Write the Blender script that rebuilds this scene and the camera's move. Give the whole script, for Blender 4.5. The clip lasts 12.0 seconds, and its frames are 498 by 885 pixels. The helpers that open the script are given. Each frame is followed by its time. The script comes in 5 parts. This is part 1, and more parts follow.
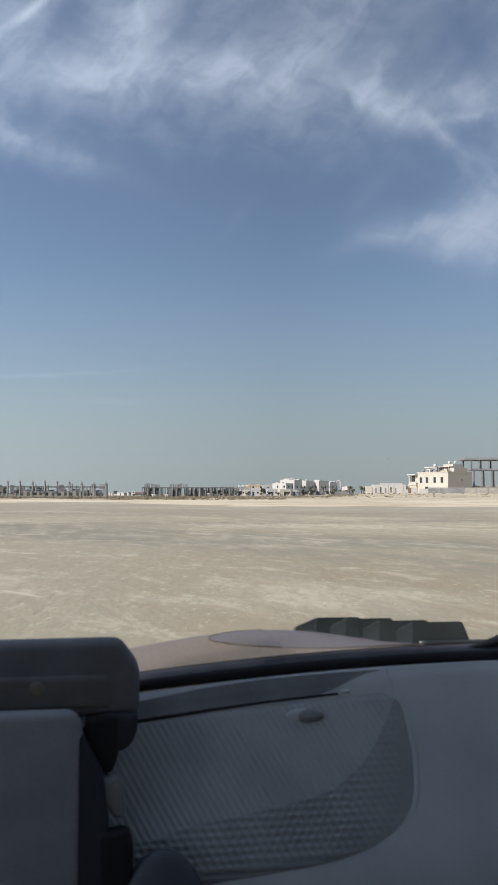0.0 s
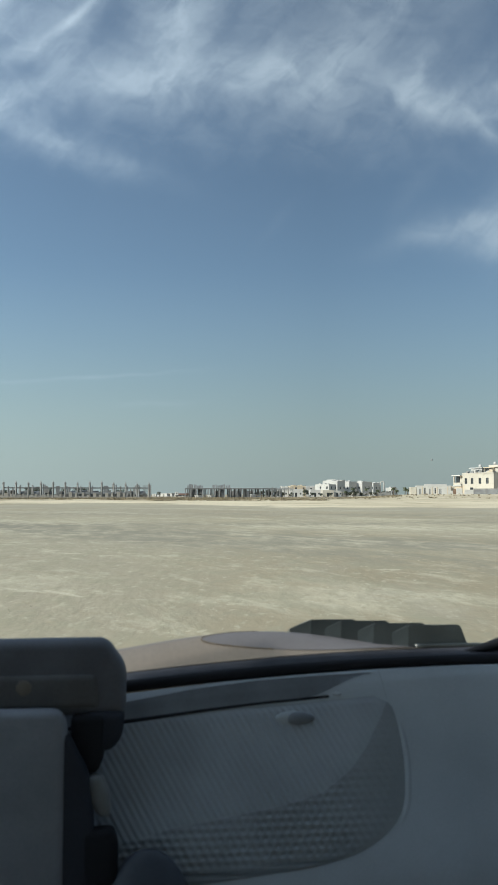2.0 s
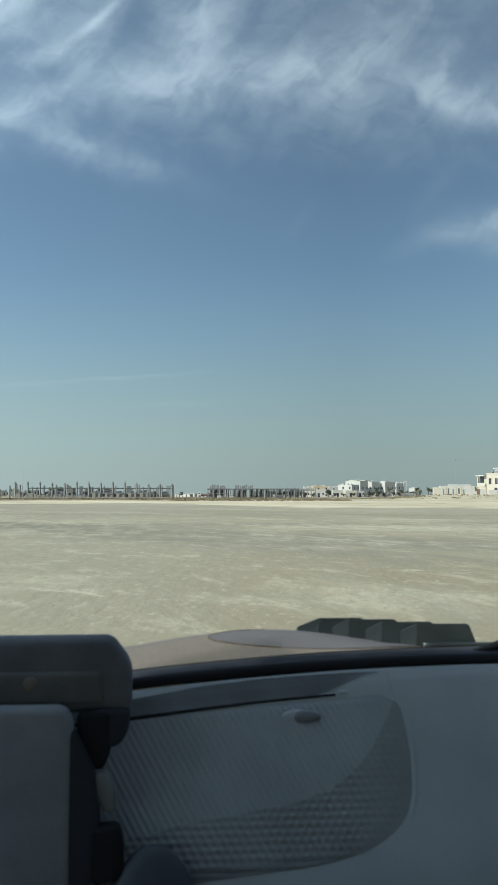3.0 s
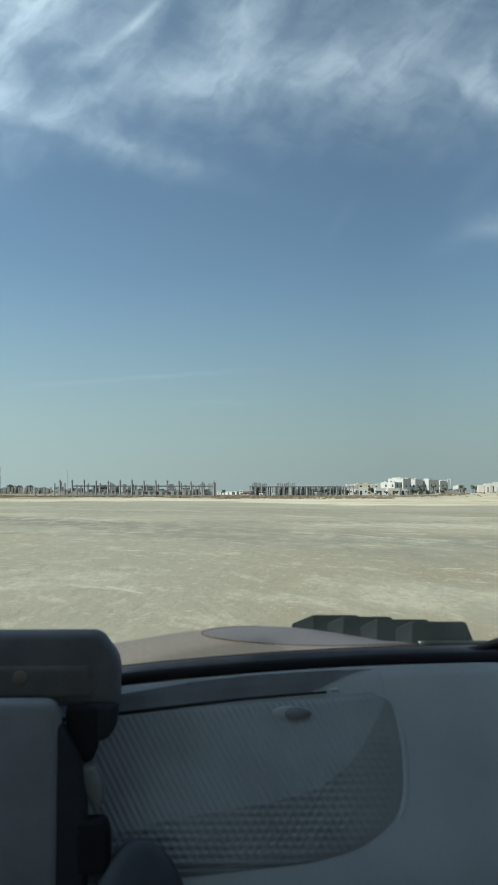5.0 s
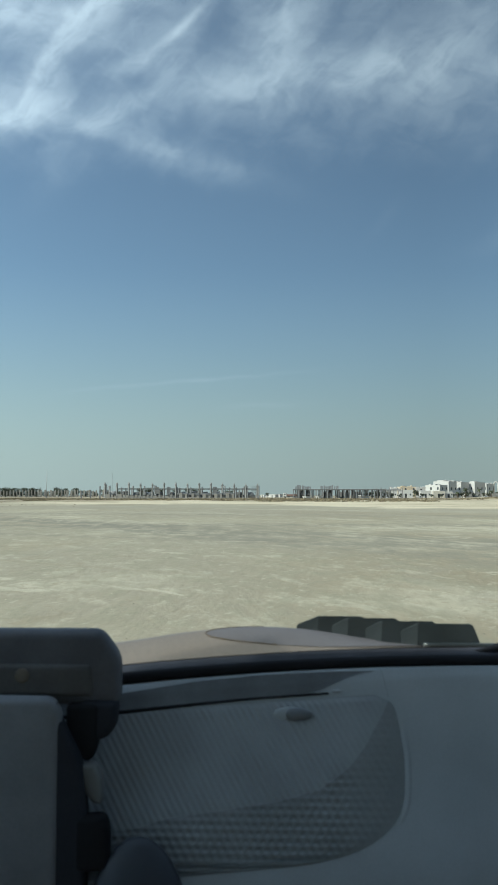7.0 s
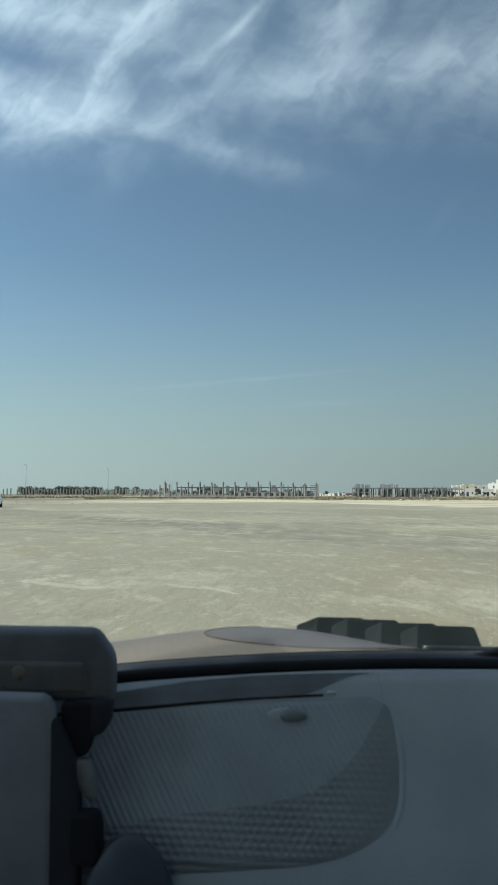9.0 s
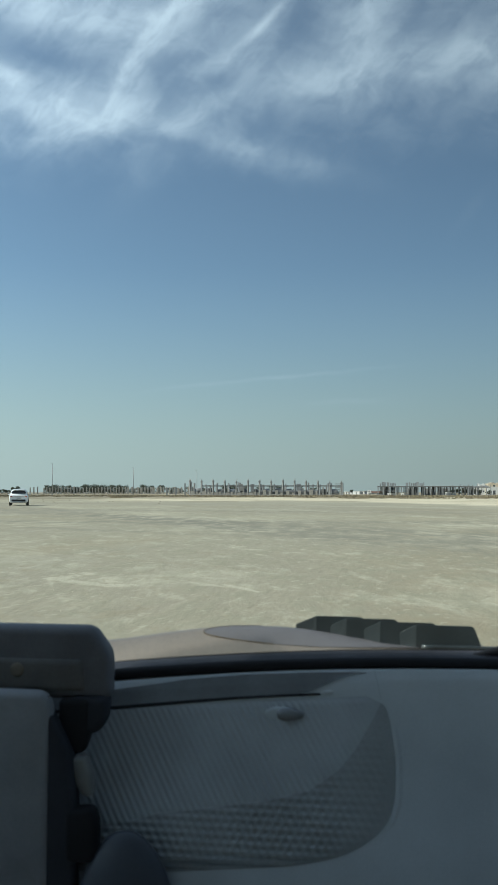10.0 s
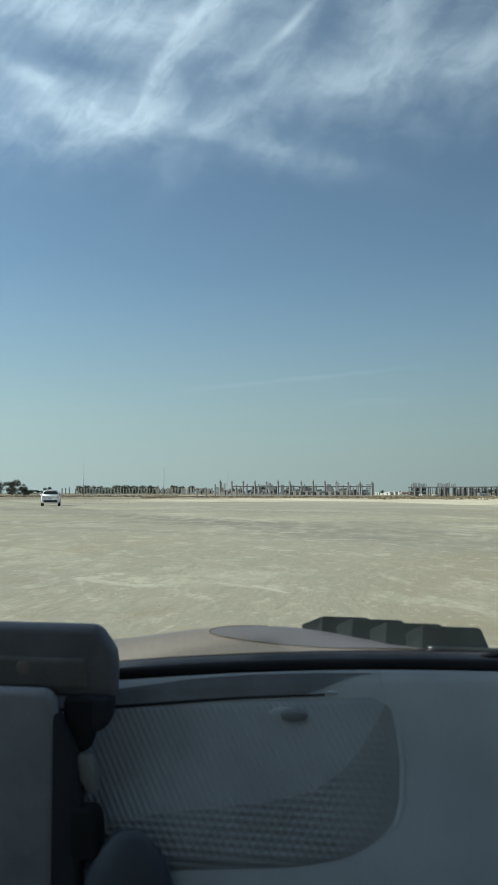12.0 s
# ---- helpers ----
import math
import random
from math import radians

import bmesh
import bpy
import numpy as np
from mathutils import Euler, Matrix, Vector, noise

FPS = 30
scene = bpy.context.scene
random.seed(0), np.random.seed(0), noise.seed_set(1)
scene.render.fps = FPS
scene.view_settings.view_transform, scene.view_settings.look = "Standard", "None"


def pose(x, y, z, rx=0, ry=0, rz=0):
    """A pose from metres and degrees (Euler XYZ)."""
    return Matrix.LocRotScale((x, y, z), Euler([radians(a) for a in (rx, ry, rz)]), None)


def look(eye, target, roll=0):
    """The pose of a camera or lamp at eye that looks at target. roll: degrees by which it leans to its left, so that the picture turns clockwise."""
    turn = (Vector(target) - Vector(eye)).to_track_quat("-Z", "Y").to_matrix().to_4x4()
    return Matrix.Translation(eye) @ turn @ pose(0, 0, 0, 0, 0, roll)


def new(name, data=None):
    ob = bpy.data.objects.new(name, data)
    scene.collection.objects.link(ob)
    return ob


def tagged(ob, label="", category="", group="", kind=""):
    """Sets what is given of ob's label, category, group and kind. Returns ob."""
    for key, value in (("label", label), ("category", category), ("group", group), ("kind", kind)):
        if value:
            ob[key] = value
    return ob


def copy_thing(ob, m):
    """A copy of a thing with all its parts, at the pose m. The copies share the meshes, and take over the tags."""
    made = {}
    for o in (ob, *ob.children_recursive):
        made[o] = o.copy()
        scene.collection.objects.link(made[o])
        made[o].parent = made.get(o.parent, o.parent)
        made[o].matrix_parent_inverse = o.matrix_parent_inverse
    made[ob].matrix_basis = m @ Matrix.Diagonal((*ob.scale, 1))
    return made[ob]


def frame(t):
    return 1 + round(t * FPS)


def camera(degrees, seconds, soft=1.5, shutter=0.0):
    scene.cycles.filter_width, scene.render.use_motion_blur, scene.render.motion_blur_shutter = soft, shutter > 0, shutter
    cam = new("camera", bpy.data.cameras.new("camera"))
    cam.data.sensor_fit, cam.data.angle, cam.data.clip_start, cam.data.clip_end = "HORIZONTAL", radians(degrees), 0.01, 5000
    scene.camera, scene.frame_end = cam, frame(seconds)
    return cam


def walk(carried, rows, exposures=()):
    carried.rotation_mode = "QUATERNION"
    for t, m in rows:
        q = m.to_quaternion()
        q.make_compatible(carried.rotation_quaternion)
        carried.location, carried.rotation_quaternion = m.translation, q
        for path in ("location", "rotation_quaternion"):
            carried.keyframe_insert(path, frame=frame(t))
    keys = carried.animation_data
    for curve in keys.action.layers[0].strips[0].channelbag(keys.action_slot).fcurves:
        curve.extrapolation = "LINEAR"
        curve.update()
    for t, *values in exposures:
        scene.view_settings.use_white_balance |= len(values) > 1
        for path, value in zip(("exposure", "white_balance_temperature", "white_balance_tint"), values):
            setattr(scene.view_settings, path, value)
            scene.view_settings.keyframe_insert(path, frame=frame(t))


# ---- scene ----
# seconds, x, y, z, turn to the left, tilt up
PATH = [
    (0, -0.1687, 0.0127, 1.3550, -8.781, 3.497),
    (0.5, -0.1599, 0.0107, 1.3514, -8.065, 3.555),
    (1, -0.1341, 0.0091, 1.3570, -7.378, 3.560),
    (1.5, -0.1242, 0.0073, 1.3492, -6.524, 3.546),
    (2, -0.1035, 0.0059, 1.3552, -5.832, 3.566),
    (2.5, -0.0981, 0.0043, 1.3472, -5.067, 3.588),
    (3, -0.0835, 0.0031, 1.3525, -4.280, 3.588),
    (5, -0.0199, 0.0005, 1.3508, -1.379, 3.434),
    (5.5, -0.0153, 0.0001, 1.3486, -0.715, 3.456),
    (6, -0.0000, -0.0000, 1.3500, -0.000, 3.512),
    (6.5, 0.0155, 0.0000, 1.3505, 0.766, 3.559),
    (7, 0.0322, 0.0003, 1.3476, 1.621, 3.633),
    (9, 0.1115, 0.0047, 1.3500, 5.686, 3.531),
    (9.5, 0.1340, 0.0065, 1.3490, 6.626, 3.474),
    (10, 0.1455, 0.0082, 1.3504, 7.402, 3.420),
    (10.5, 0.1505, 0.0098, 1.3493, 8.092, 3.403),
    (11, 0.1596, 0.0111, 1.3498, 8.610, 3.385),
    (11.5, 0.1657, 0.0123, 1.3515, 9.091, 3.420),
    (12, 0.1773, 0.0135, 1.3495, 9.478, 3.465),
]

cam = camera(33.4, 12.0, soft=1.2)
cam.data.dof.use_dof, cam.data.dof.focus_distance, cam.data.dof.aperture_fstop = True, 200.0, 20.0
EXPOSE = [(0.0, 0.05, 6330, 14), (1.5, 0.03, 6330, 7), (2.5, 0.02, 6150, -1), (5.0, 0.02, 6070, -3), (7.0, 0.0, 6070, -3), (9.0, -0.04, 6060, -3), (12.0, -0.05, 6080, -3)]
walk(cam, [(t, pose(x, y, z, 90 + tilt, 0, turn)) for t, x, y, z, turn, tilt in PATH], EXPOSE)

# ---- world, sun ----
SUN_AZ, SUN_EL = 245.0, 34.0          # clockwise from +y, degrees
SKY_STRENGTH, SUN_STRENGTH = 0.095, 4.6

world = bpy.data.worlds.new("world")
scene.world = world
world.use_nodes = True
wn, wl = world.node_tree.nodes, world.node_tree.links
wn.clear()


def wmath(op, a, b=None, c=None, clamp=False):
    n = wn.new("ShaderNodeMath")
    n.operation, n.use_clamp = op, clamp
    for i, v in enumerate((a, b, c)):
        if v is None:
            continue
        if isinstance(v, (int, float)):
            n.inputs[i].default_value = v
        else:
            wl.new(v, n.inputs[i])
    return n.outputs[0]


def wsmooth(v, lo, hi):
    n = wn.new("ShaderNodeMapRange")
    n.interpolation_type = "SMOOTHSTEP"
    wl.new(v, n.inputs["Value"])
    n.inputs["From Min"].default_value, n.inputs["From Max"].default_value = lo, hi
    return n.outputs[0]


def wnoise(vec, scale, detail, rough, distort):
    n = wn.new("ShaderNodeTexNoise")
    wl.new(vec, n.inputs["Vector"])
    n.inputs["Scale"].default_value, n.inputs["Detail"].default_value = scale, detail
    n.inputs["Roughness"].default_value, n.inputs["Distortion"].default_value = rough, distort
    return n.outputs["Fac"]


def wpair(a, b):
    n = wn.new("ShaderNodeCombineXYZ")
    wl.new(a, n.inputs[0]), wl.new(b, n.inputs[1])
    return n.outputs[0]


# banks and strands of cirrus: place across and up, half lengths, slant, weight
CIRRUS_LEFT = ((-19.8, 28.0, 5.65, 1.61, -12, 1.0), (-25.1, 30.6, 4.14, 0.67, -31, 0.75), (-15.5, 31.3, 5.26, 1.08, 46, 0.85), (-20.7, 35.7, 8.79, 1.93, -15, 0.8),
               (-14.0, 34.7, 4.06, 1.16, 20, 0.8), (-10.4, 25.4, 6.21, 0.95, -20, 0.33), (-4.8, 23.4, 4.4, 0.9, -16, 0.25), (-7.1, 32.9, 3.34, 0.33, 43, 0.62),
               (-9.6, 30.9, 2.01, 0.52, 16, 0.5), (-11.3, 27.8, 4.79, 1.31, 48, 0.5), (0.6, 32.2, 3.4, 1.45, 68, 0.72), (-1.7, 29.5, 1.92, 0.92, 27, 0.3),
               (7.6, 30.1, 6.6, 1.9, 8, 0.68), (11.5, 29.5, 1.72, 1.55, 75, 0.5), (19.3, 28.6, 3.18, 1.15, -16, 0.8), (-20.6, 26.3, 3.6, 0.9, 8, 0.5), (-23.5, 28.3, 2.6, 0.6, -35, 0.4))
CIRRUS_RIGHT = ((18.1, 30.5, 2.24, 0.58, 61, 0.5), (23.7, 26.4, 2.51, 0.62, -50, 0.38), (26.0, 30.0, 2.76, 1.29, 14, 0.5), (25.9, 28.2, 2.27, 0.35, 9, 0.4),
                (27.2, 20.8, 3.4, 2.5, 59, 0.8), (22.3, 19.4, 4.91, 0.75, 14, 0.6), (25.8, 18.8, 4.4, 1.5, -2, 0.95), (-1.6, 29.5, 4.52, 1.6, 35, 0.32),
                (-6.2, 29.0, 3.5, 1.59, 15, 0.38), (13.8, 25.5, 2.48, 1.08, -17, 0.2), (18.0, 22.0, 3.07, 0.6, 55, 0.07), (8.0, 19.4, 1.67, 0.4, 51, 0.06),
                (-5.9, 7.9, 6.64, 0.14, 5, 0.2), (-0.4, 6.2, 2.69, 0.23, 2, 0.13), (13.8, 33.5, 5.4, 1.62, 43, 0.3), (-27.3, 27.3, 2.77, 0.85, -23, 0.35))
CLEAR_GAPS = ((-10.0, 29.4, 1.79, 0.96, 38, 0.7), (-5.9, 26.4, 1.76, 1.06, 27, 0.6), (-22.4, 32.4, 4.05, 1.06, -19, 0.65), (25.4, 34.8, 3.6, 2.6, 5, 0.6),
              (-3.5, 33.0, 1.95, 1.19, 49, 0.5), (-13.3, 24.9, 2.53, 0.58, -12, 0.6))


def make_sky():
    out, bg = wn.new("ShaderNodeOutputWorld"), wn.new("ShaderNodeBackground")
    sky = wn.new("ShaderNodeTexSky")
    sky.sky_type, sky.sun_disc = "NISHITA", False
    sky.sun_elevation, sky.sun_rotation = radians(SUN_EL), radians(SUN_AZ)
    sky.altitude, sky.air_density, sky.dust_density, sky.ozone_density = 0, 1.0, 0.45, 1.5
    tc, sep = wn.new("ShaderNodeTexCoord"), wn.new("ShaderNodeSeparateXYZ")
    wl.new(tc.outputs["Generated"], sep.inputs[0])
    az = wmath("MULTIPLY", wmath("ARCTAN2", sep.outputs[0], sep.outputs[1]), 180 / math.pi)
    el = wmath("MULTIPLY", wmath("ARCSINE", sep.outputs[2]), 180 / math.pi)
    # the sheet of cirrus, on a plane that stands square to the car's heading
    ahead = wmath("MAXIMUM", sep.outputs[1], 0.15)
    u = wmath("MULTIPLY", wmath("DIVIDE", sep.outputs[0], ahead), 180 / math.pi)
    v = wmath("MULTIPLY", wmath("DIVIDE", sep.outputs[2], ahead), 180 / math.pi)
    plane = wpair(u, v)
    stir = wn.new("ShaderNodeTexNoise")
    wl.new(plane, stir.inputs["Vector"])
    stir.inputs["Scale"].default_value, stir.inputs["Detail"].default_value, stir.inputs["Roughness"].default_value = 0.20, 6, 0.57
    both = wn.new("ShaderNodeSeparateColor")
    wl.new(stir.outputs["Color"], both.inputs[0])
    u2 = wmath("ADD", u, wmath("MULTIPLY", wmath("SUBTRACT", both.outputs[0], 0.5), 3.0))
    v2 = wmath("ADD", v, wmath("MULTIPLY", wmath("SUBTRACT", both.outputs[1], 0.5), 2.4))
    # fibres drawn out along a slanting wind, and loose tufts
    along = wmath("ADD", wmath("MULTIPLY", u2, 0.66), wmath("MULTIPLY", v2, 0.75))
    across = wmath("SUBTRACT", wmath("MULTIPLY", v2, 0.66), wmath("MULTIPLY", u2, 0.75))
    fibre = wnoise(wpair(wmath("MULTIPLY", along, 0.11), wmath("MULTIPLY", across, 0.52)), 1.0, 7, 0.54, 0.3)
    tuft = wnoise(wpair(wmath("MULTIPLY", u2, 0.34), wmath("MULTIPLY", v2, 0.46)), 1.0, 7, 0.55, 0.5)
    grain = wsmooth(wmath("ADD", wmath("MULTIPLY", fibre, 0.5), wmath("MULTIPLY", tuft, 0.5)), 0.33, 0.66)

    def bank(a0, e0, sa, se, slant, w):
        """A soft drawn-out bank: place, half lengths, slant and weight."""
        c, q = math.cos(radians(slant)), math.sin(radians(slant))
        thin = min(1.0, 0.25 + se)
        du = wmath("SUBTRACT", wmath("ADD", wmath("MULTIPLY", u2, thin), wmath("MULTIPLY", u, 1 - thin)), a0)
        dv = wmath("SUBTRACT", wmath("ADD", wmath("MULTIPLY", v2, thin), wmath("MULTIPLY", v, 1 - thin)), e0)
        p = wmath("DIVIDE", wmath("ADD", wmath("MULTIPLY", du, c), wmath("MULTIPLY", dv, q)), sa)
        r = wmath("DIVIDE", wmath("SUBTRACT", wmath("MULTIPLY", dv, c), wmath("MULTIPLY", du, q)), se)
        d = wmath("ADD", wmath("MULTIPLY", p, p), wmath("MULTIPLY", r, r))
        return wmath("SUBTRACT", 1.0, wmath("MULTIPLY", wmath("EXPONENT", wmath("MULTIPLY", d, -0.85)), w))

    open_sky = 1.0
    for row in CIRRUS_LEFT + CIRRUS_RIGHT:
        open_sky = wmath("MULTIPLY", bank(*row), open_sky)
    thick = wmath("SUBTRACT", 1.0, open_sky)
    # a thin veil high up, over the whole sky
    veil = wmath("MULTIPLY", wsmooth(wmath("ADD", v2, wmath("MULTIPLY", tuft, 5.0)), 24.0, 33.0), 0.34)
    veil = wmath("ADD", veil, wmath("MULTIPLY", wsmooth(wmath("ADD", el, wmath("MULTIPLY", tuft, 6.0)), 33.0, 42.0), 0.3))
    dens = wmath("MULTIPLY", wmath("ADD", thick, veil), wmath("ADD", 0.44, wmath("MULTIPLY", grain, 0.50)))
    for row in CLEAR_GAPS:
        dens = wmath("MULTIPLY", dens, bank(*row))
    dens = wmath("ADD", dens, wmath("MULTIPLY", wsmooth(el, 6.0, 14.0), 0.09))
    mix = wn.new("ShaderNodeMix")
    mix.data_type = "RGBA"
    wl.new(wmath("MULTIPLY", dens, CLOUD_FAC, clamp=True), mix.inputs["Factor"])
    tint = wn.new("ShaderNodeMix")
    tint.data_type, tint.blend_type = "RGBA", "MULTIPLY"
    tint.inputs["Factor"].default_value = 1.0
    wl.new(sky.outputs[0], tint.inputs["A"])
    tint.inputs["B"].default_value = SKY_TINT
    haze = wn.new("ShaderNodeMix")
    haze.data_type = "RGBA"
    wl.new(wmath("MULTIPLY", wmath("SUBTRACT", 1.0, wsmooth(el, -1.0, 16.0)), 0.9), haze.inputs["Factor"])
    wl.new(tint.outputs["Result"], haze.inputs["A"])
    haze.inputs["B"].default_value = HAZE_COLOUR
    wl.new(haze.outputs["Result"], mix.inputs["A"])
    mix.inputs["B"].default_value = CLOUD_COLOUR
    wl.new(mix.outputs["Result"], bg.inputs["Color"])
    # the veil of thin cirrus is brighter on the sun's side of the sky
    side = wmath("COSINE", wmath("MULTIPLY", wmath("ADD", wmath("MINIMUM", az, 11.0), 100.0), math.pi / 180))
    wl.new(wmath("MULTIPLY", wmath("ADD", wmath("MULTIPLY", side, 0.74), 1.12), SKY_STRENGTH), bg.inputs["Strength"])
    wl.new(bg.outputs[0], out.inputs["Surface"])


CLOUD_FAC, CLOUD_COLOUR, SKY_TINT, HAZE_COLOUR = 0.76, (6.2, 7.1, 8.3, 1), (0.86, 0.90, 0.92, 1), (3.62, 4.28, 4.46, 1)
make_sky()

sun_data = bpy.data.lights.new("sun", "SUN")
sun_data.energy, sun_data.angle, sun_data.color = SUN_STRENGTH, radians(0.6), (1.0, 0.93, 0.82)
sun = new("sun", sun_data)
to_sun = Vector((math.sin(radians(SUN_AZ)) * math.cos(radians(SUN_EL)), math.cos(radians(SUN_AZ)) * math.cos(radians(SUN_EL)), math.sin(radians(SUN_EL))))
sun.matrix_world = look(to_sun * 50, (0, 0, 0))

# ---- materials ----
PLAN = 0.794                          # true length over drawn length, along the car's heading


def mat(name, colour, rough=0.7, vary=0.15, scale=3.0, fine=40.0, bump=0.15, metal=0.0, coat=0.0, second=None, island=0.0, spec=0.5, depth=0.01):
    """A surface with colour variation at two scales and a fine relief."""
    m = bpy.data.materials.new(name)
    m.use_nodes = True
    nt = m.node_tree
    n, l = nt.nodes, nt.links
    b = n["Principled BSDF"]
    tc = n.new("ShaderNodeTexCoord")
    n1, n2 = n.new("ShaderNodeTexNoise"), n.new("ShaderNodeTexNoise")
    for x, s, d in ((n1, scale, 5), (n2, fine, 4)):
        l.new(tc.outputs["Object"], x.inputs["Vector"])
        x.inputs["Scale"].default_value, x.inputs["Detail"].default_value = s, d
    lo = [c * (1 - vary) for c in colour]
    hi = second or [min(1, c * (1 + vary)) for c in colour]
    ramp = n.new("ShaderNodeMix")
    ramp.data_type = "RGBA"
    mr = n.new("ShaderNodeMapRange")
    l.new(n1.outputs["Fac"], mr.inputs["Value"])
    mr.inputs["From Min"].default_value, mr.inputs["From Max"].default_value = 0.35, 0.65
    l.new(mr.outputs[0], ramp.inputs["Factor"])
    ramp.inputs["A"].default_value, ramp.inputs["B"].default_value = (*lo, 1), (*hi, 1)
    grain = n.new("ShaderNodeMix")
    grain.data_type, grain.blend_type = "RGBA", "MULTIPLY"
    grain.inputs["Factor"].default_value = 1.0
    mr2 = n.new("ShaderNodeMapRange")
    l.new(n2.outputs["Fac"], mr2.inputs["Value"])
    mr2.inputs["To Min"].default_value, mr2.inputs["To Max"].default_value = 1 - vary, 1 + vary
    l.new(ramp.outputs["Result"], grain.inputs["A"])
    l.new(mr2.outputs[0], grain.inputs["B"])
    col = grain.outputs["Result"]
    if island:
        geo, mi = n.new("ShaderNodeNewGeometry"), n.new("ShaderNodeMix")
        mi.data_type, mi.blend_type = "RGBA", "MULTIPLY"
        mi.inputs["Factor"].default_value = 1.0
        m3 = n.new("ShaderNodeMapRange")
        l.new(geo.outputs["Random Per Island"], m3.inputs["Value"])
        m3.inputs["To Min"].default_value, m3.inputs["To Max"].default_value = 1 - island, 1 + island
        l.new(col, mi.inputs["A"])
        l.new(m3.outputs[0], mi.inputs["B"])
        col = mi.outputs["Result"]
    l.new(col, b.inputs["Base Color"])
    b.inputs["Roughness"].default_value, b.inputs["Metallic"].default_value = rough, metal
    b.inputs["Coat Weight"].default_value, b.inputs["Specular IOR Level"].default_value = coat, spec
    if bump:
        bp = n.new("ShaderNodeBump")
        bp.inputs["Strength"].default_value, bp.inputs["Distance"].default_value = bump, depth
        l.new(n2.outputs["Fac"], bp.inputs["Height"])
        l.new(bp.outputs["Normal"], b.inputs["Normal"])
    return m


def ground_material():
    """Pale dried silt with darker tracked stretches, fine crust and a belt of loose bright sand far out."""
    m = bpy.data.materials.new("dry_sand")
    m.use_nodes = True
    n, l = m.node_tree.nodes, m.node_tree.links
    b = n["Principled BSDF"]
    b.inputs["Roughness"].default_value, b.inputs["Specular IOR Level"].default_value = 0.95, 0.15
    geo, sep = n.new("ShaderNodeNewGeometry"), n.new("ShaderNodeSeparateXYZ")
    spread = n.new("ShaderNodeVectorMath")
    spread.operation = "DIVIDE"
    l.new(geo.outputs["Position"], spread.inputs[0])
    spread.inputs[1].default_value = (1.0, PLAN, 1.0)
    l.new(spread.outputs[0], sep.inputs[0])

    def mth(op, a, c=None, clamp=False):
        k = n.new("ShaderNodeMath")
        k.operation, k.use_clamp = op, clamp
        for i, v in enumerate((a, c)):
            if v is None:
                continue
            if isinstance(v, (int, float)):
                k.inputs[i].default_value = v
            else:
                l.new(v, k.inputs[i])
        return k.outputs[0]

    def smooth(v, lo, hi):
        k = n.new("ShaderNodeMapRange")
        k.interpolation_type = "SMOOTHSTEP"
        l.new(v, k.inputs["Value"])
        k.inputs["From Min"].default_value, k.inputs["From Max"].default_value = lo, hi
        return k.outputs[0]

    def noi(sx, sy, detail, rough=0.55, distort=0.0, turn=0.0):
        mp, k = n.new("ShaderNodeMapping"), n.new("ShaderNodeTexNoise")
        l.new(spread.outputs[0], mp.inputs["Vector"])
        mp.vector_type = "TEXTURE"
        mp.inputs["Scale"].default_value, mp.inputs["Rotation"].default_value = (1 / sx, 1 / sy, 1.0), (0, 0, radians(turn))
        l.new(mp.outputs[0], k.inputs["Vector"])
        k.inputs["Scale"].default_value, k.inputs["Detail"].default_value = 1.0, detail
        k.inputs["Roughness"].default_value, k.inputs["Distortion"].default_value = rough, distort
        return k.outputs["Fac"]

    def blend(fac, a, c):
        k = n.new("ShaderNodeMix")
        k.data_type = "RGBA"
        l.new(fac, k.inputs["Factor"])
        for s, v in (("A", a), ("B", c)):
            if isinstance(v, tuple):
                k.inputs[s].default_value = (*v, 1)
            else:
                l.new(v, k.inputs[s])
        return k.outputs["Result"]

    patch = noi(0.050, 0.018, 4, 0.55, 0.3, 14)
    tracks = noi(0.085, 0.020, 4, 0.55, 0.3, -16)
    crust = noi(1.2, 0.34, 7, 0.66, 0.25, 6)
    crust_small = noi(3.2, 0.95, 6, 0.66, 0.2, -8)
    fine = noi(8.0, 6.0, 4, 0.6)
    col = blend(smooth(patch, 0.36, 0.62), GROUND_DARK, GROUND_MID)
    col = blend(mth("MULTIPLY", smooth(tracks, 0.44, 0.62), 0.65), col, GROUND_GREY)
    # pale dried sheets, greyer trodden ones
    col = blend(mth("MULTIPLY", smooth(noi(0.15, 0.06, 7, 0.64, 0.35, 20), 0.48, 0.62), 0.52), col, GROUND_PALE)
    col = blend(mth("MULTIPLY", smooth(noi(0.24, 0.10, 7, 0.64, 0.35, -12), 0.50, 0.61), 0.55), col, GROUND_GREY)
    # mottled damp crust at the size of a stride, then of a hand
    col = blend(mth("MULTIPLY", smooth(crust, 0.47, 0.62), 0.55), col, GROUND_GREEN)
    col = blend(mth("MULTIPLY", smooth(noi(1.5, 0.42, 7, 0.68, 0.3, 12), 0.52, 0.64), 0.36), col, GROUND_PALE)
    col = blend(mth("MULTIPLY", smooth(crust_small, 0.50, 0.62), 0.52), col, GROUND_GREEN)
    col = blend(mth("MULTIPLY", smooth(noi(5.0, 1.5, 5, 0.68, 0.2, 10), 0.56, 0.65), 0.50), col, GROUND_DARK)
    col = blend(mth("MULTIPLY", smooth(noi(6.5, 1.9, 5, 0.68, 0.2, -12), 0.57, 0.66), 0.36), col, GROUND_PALE)
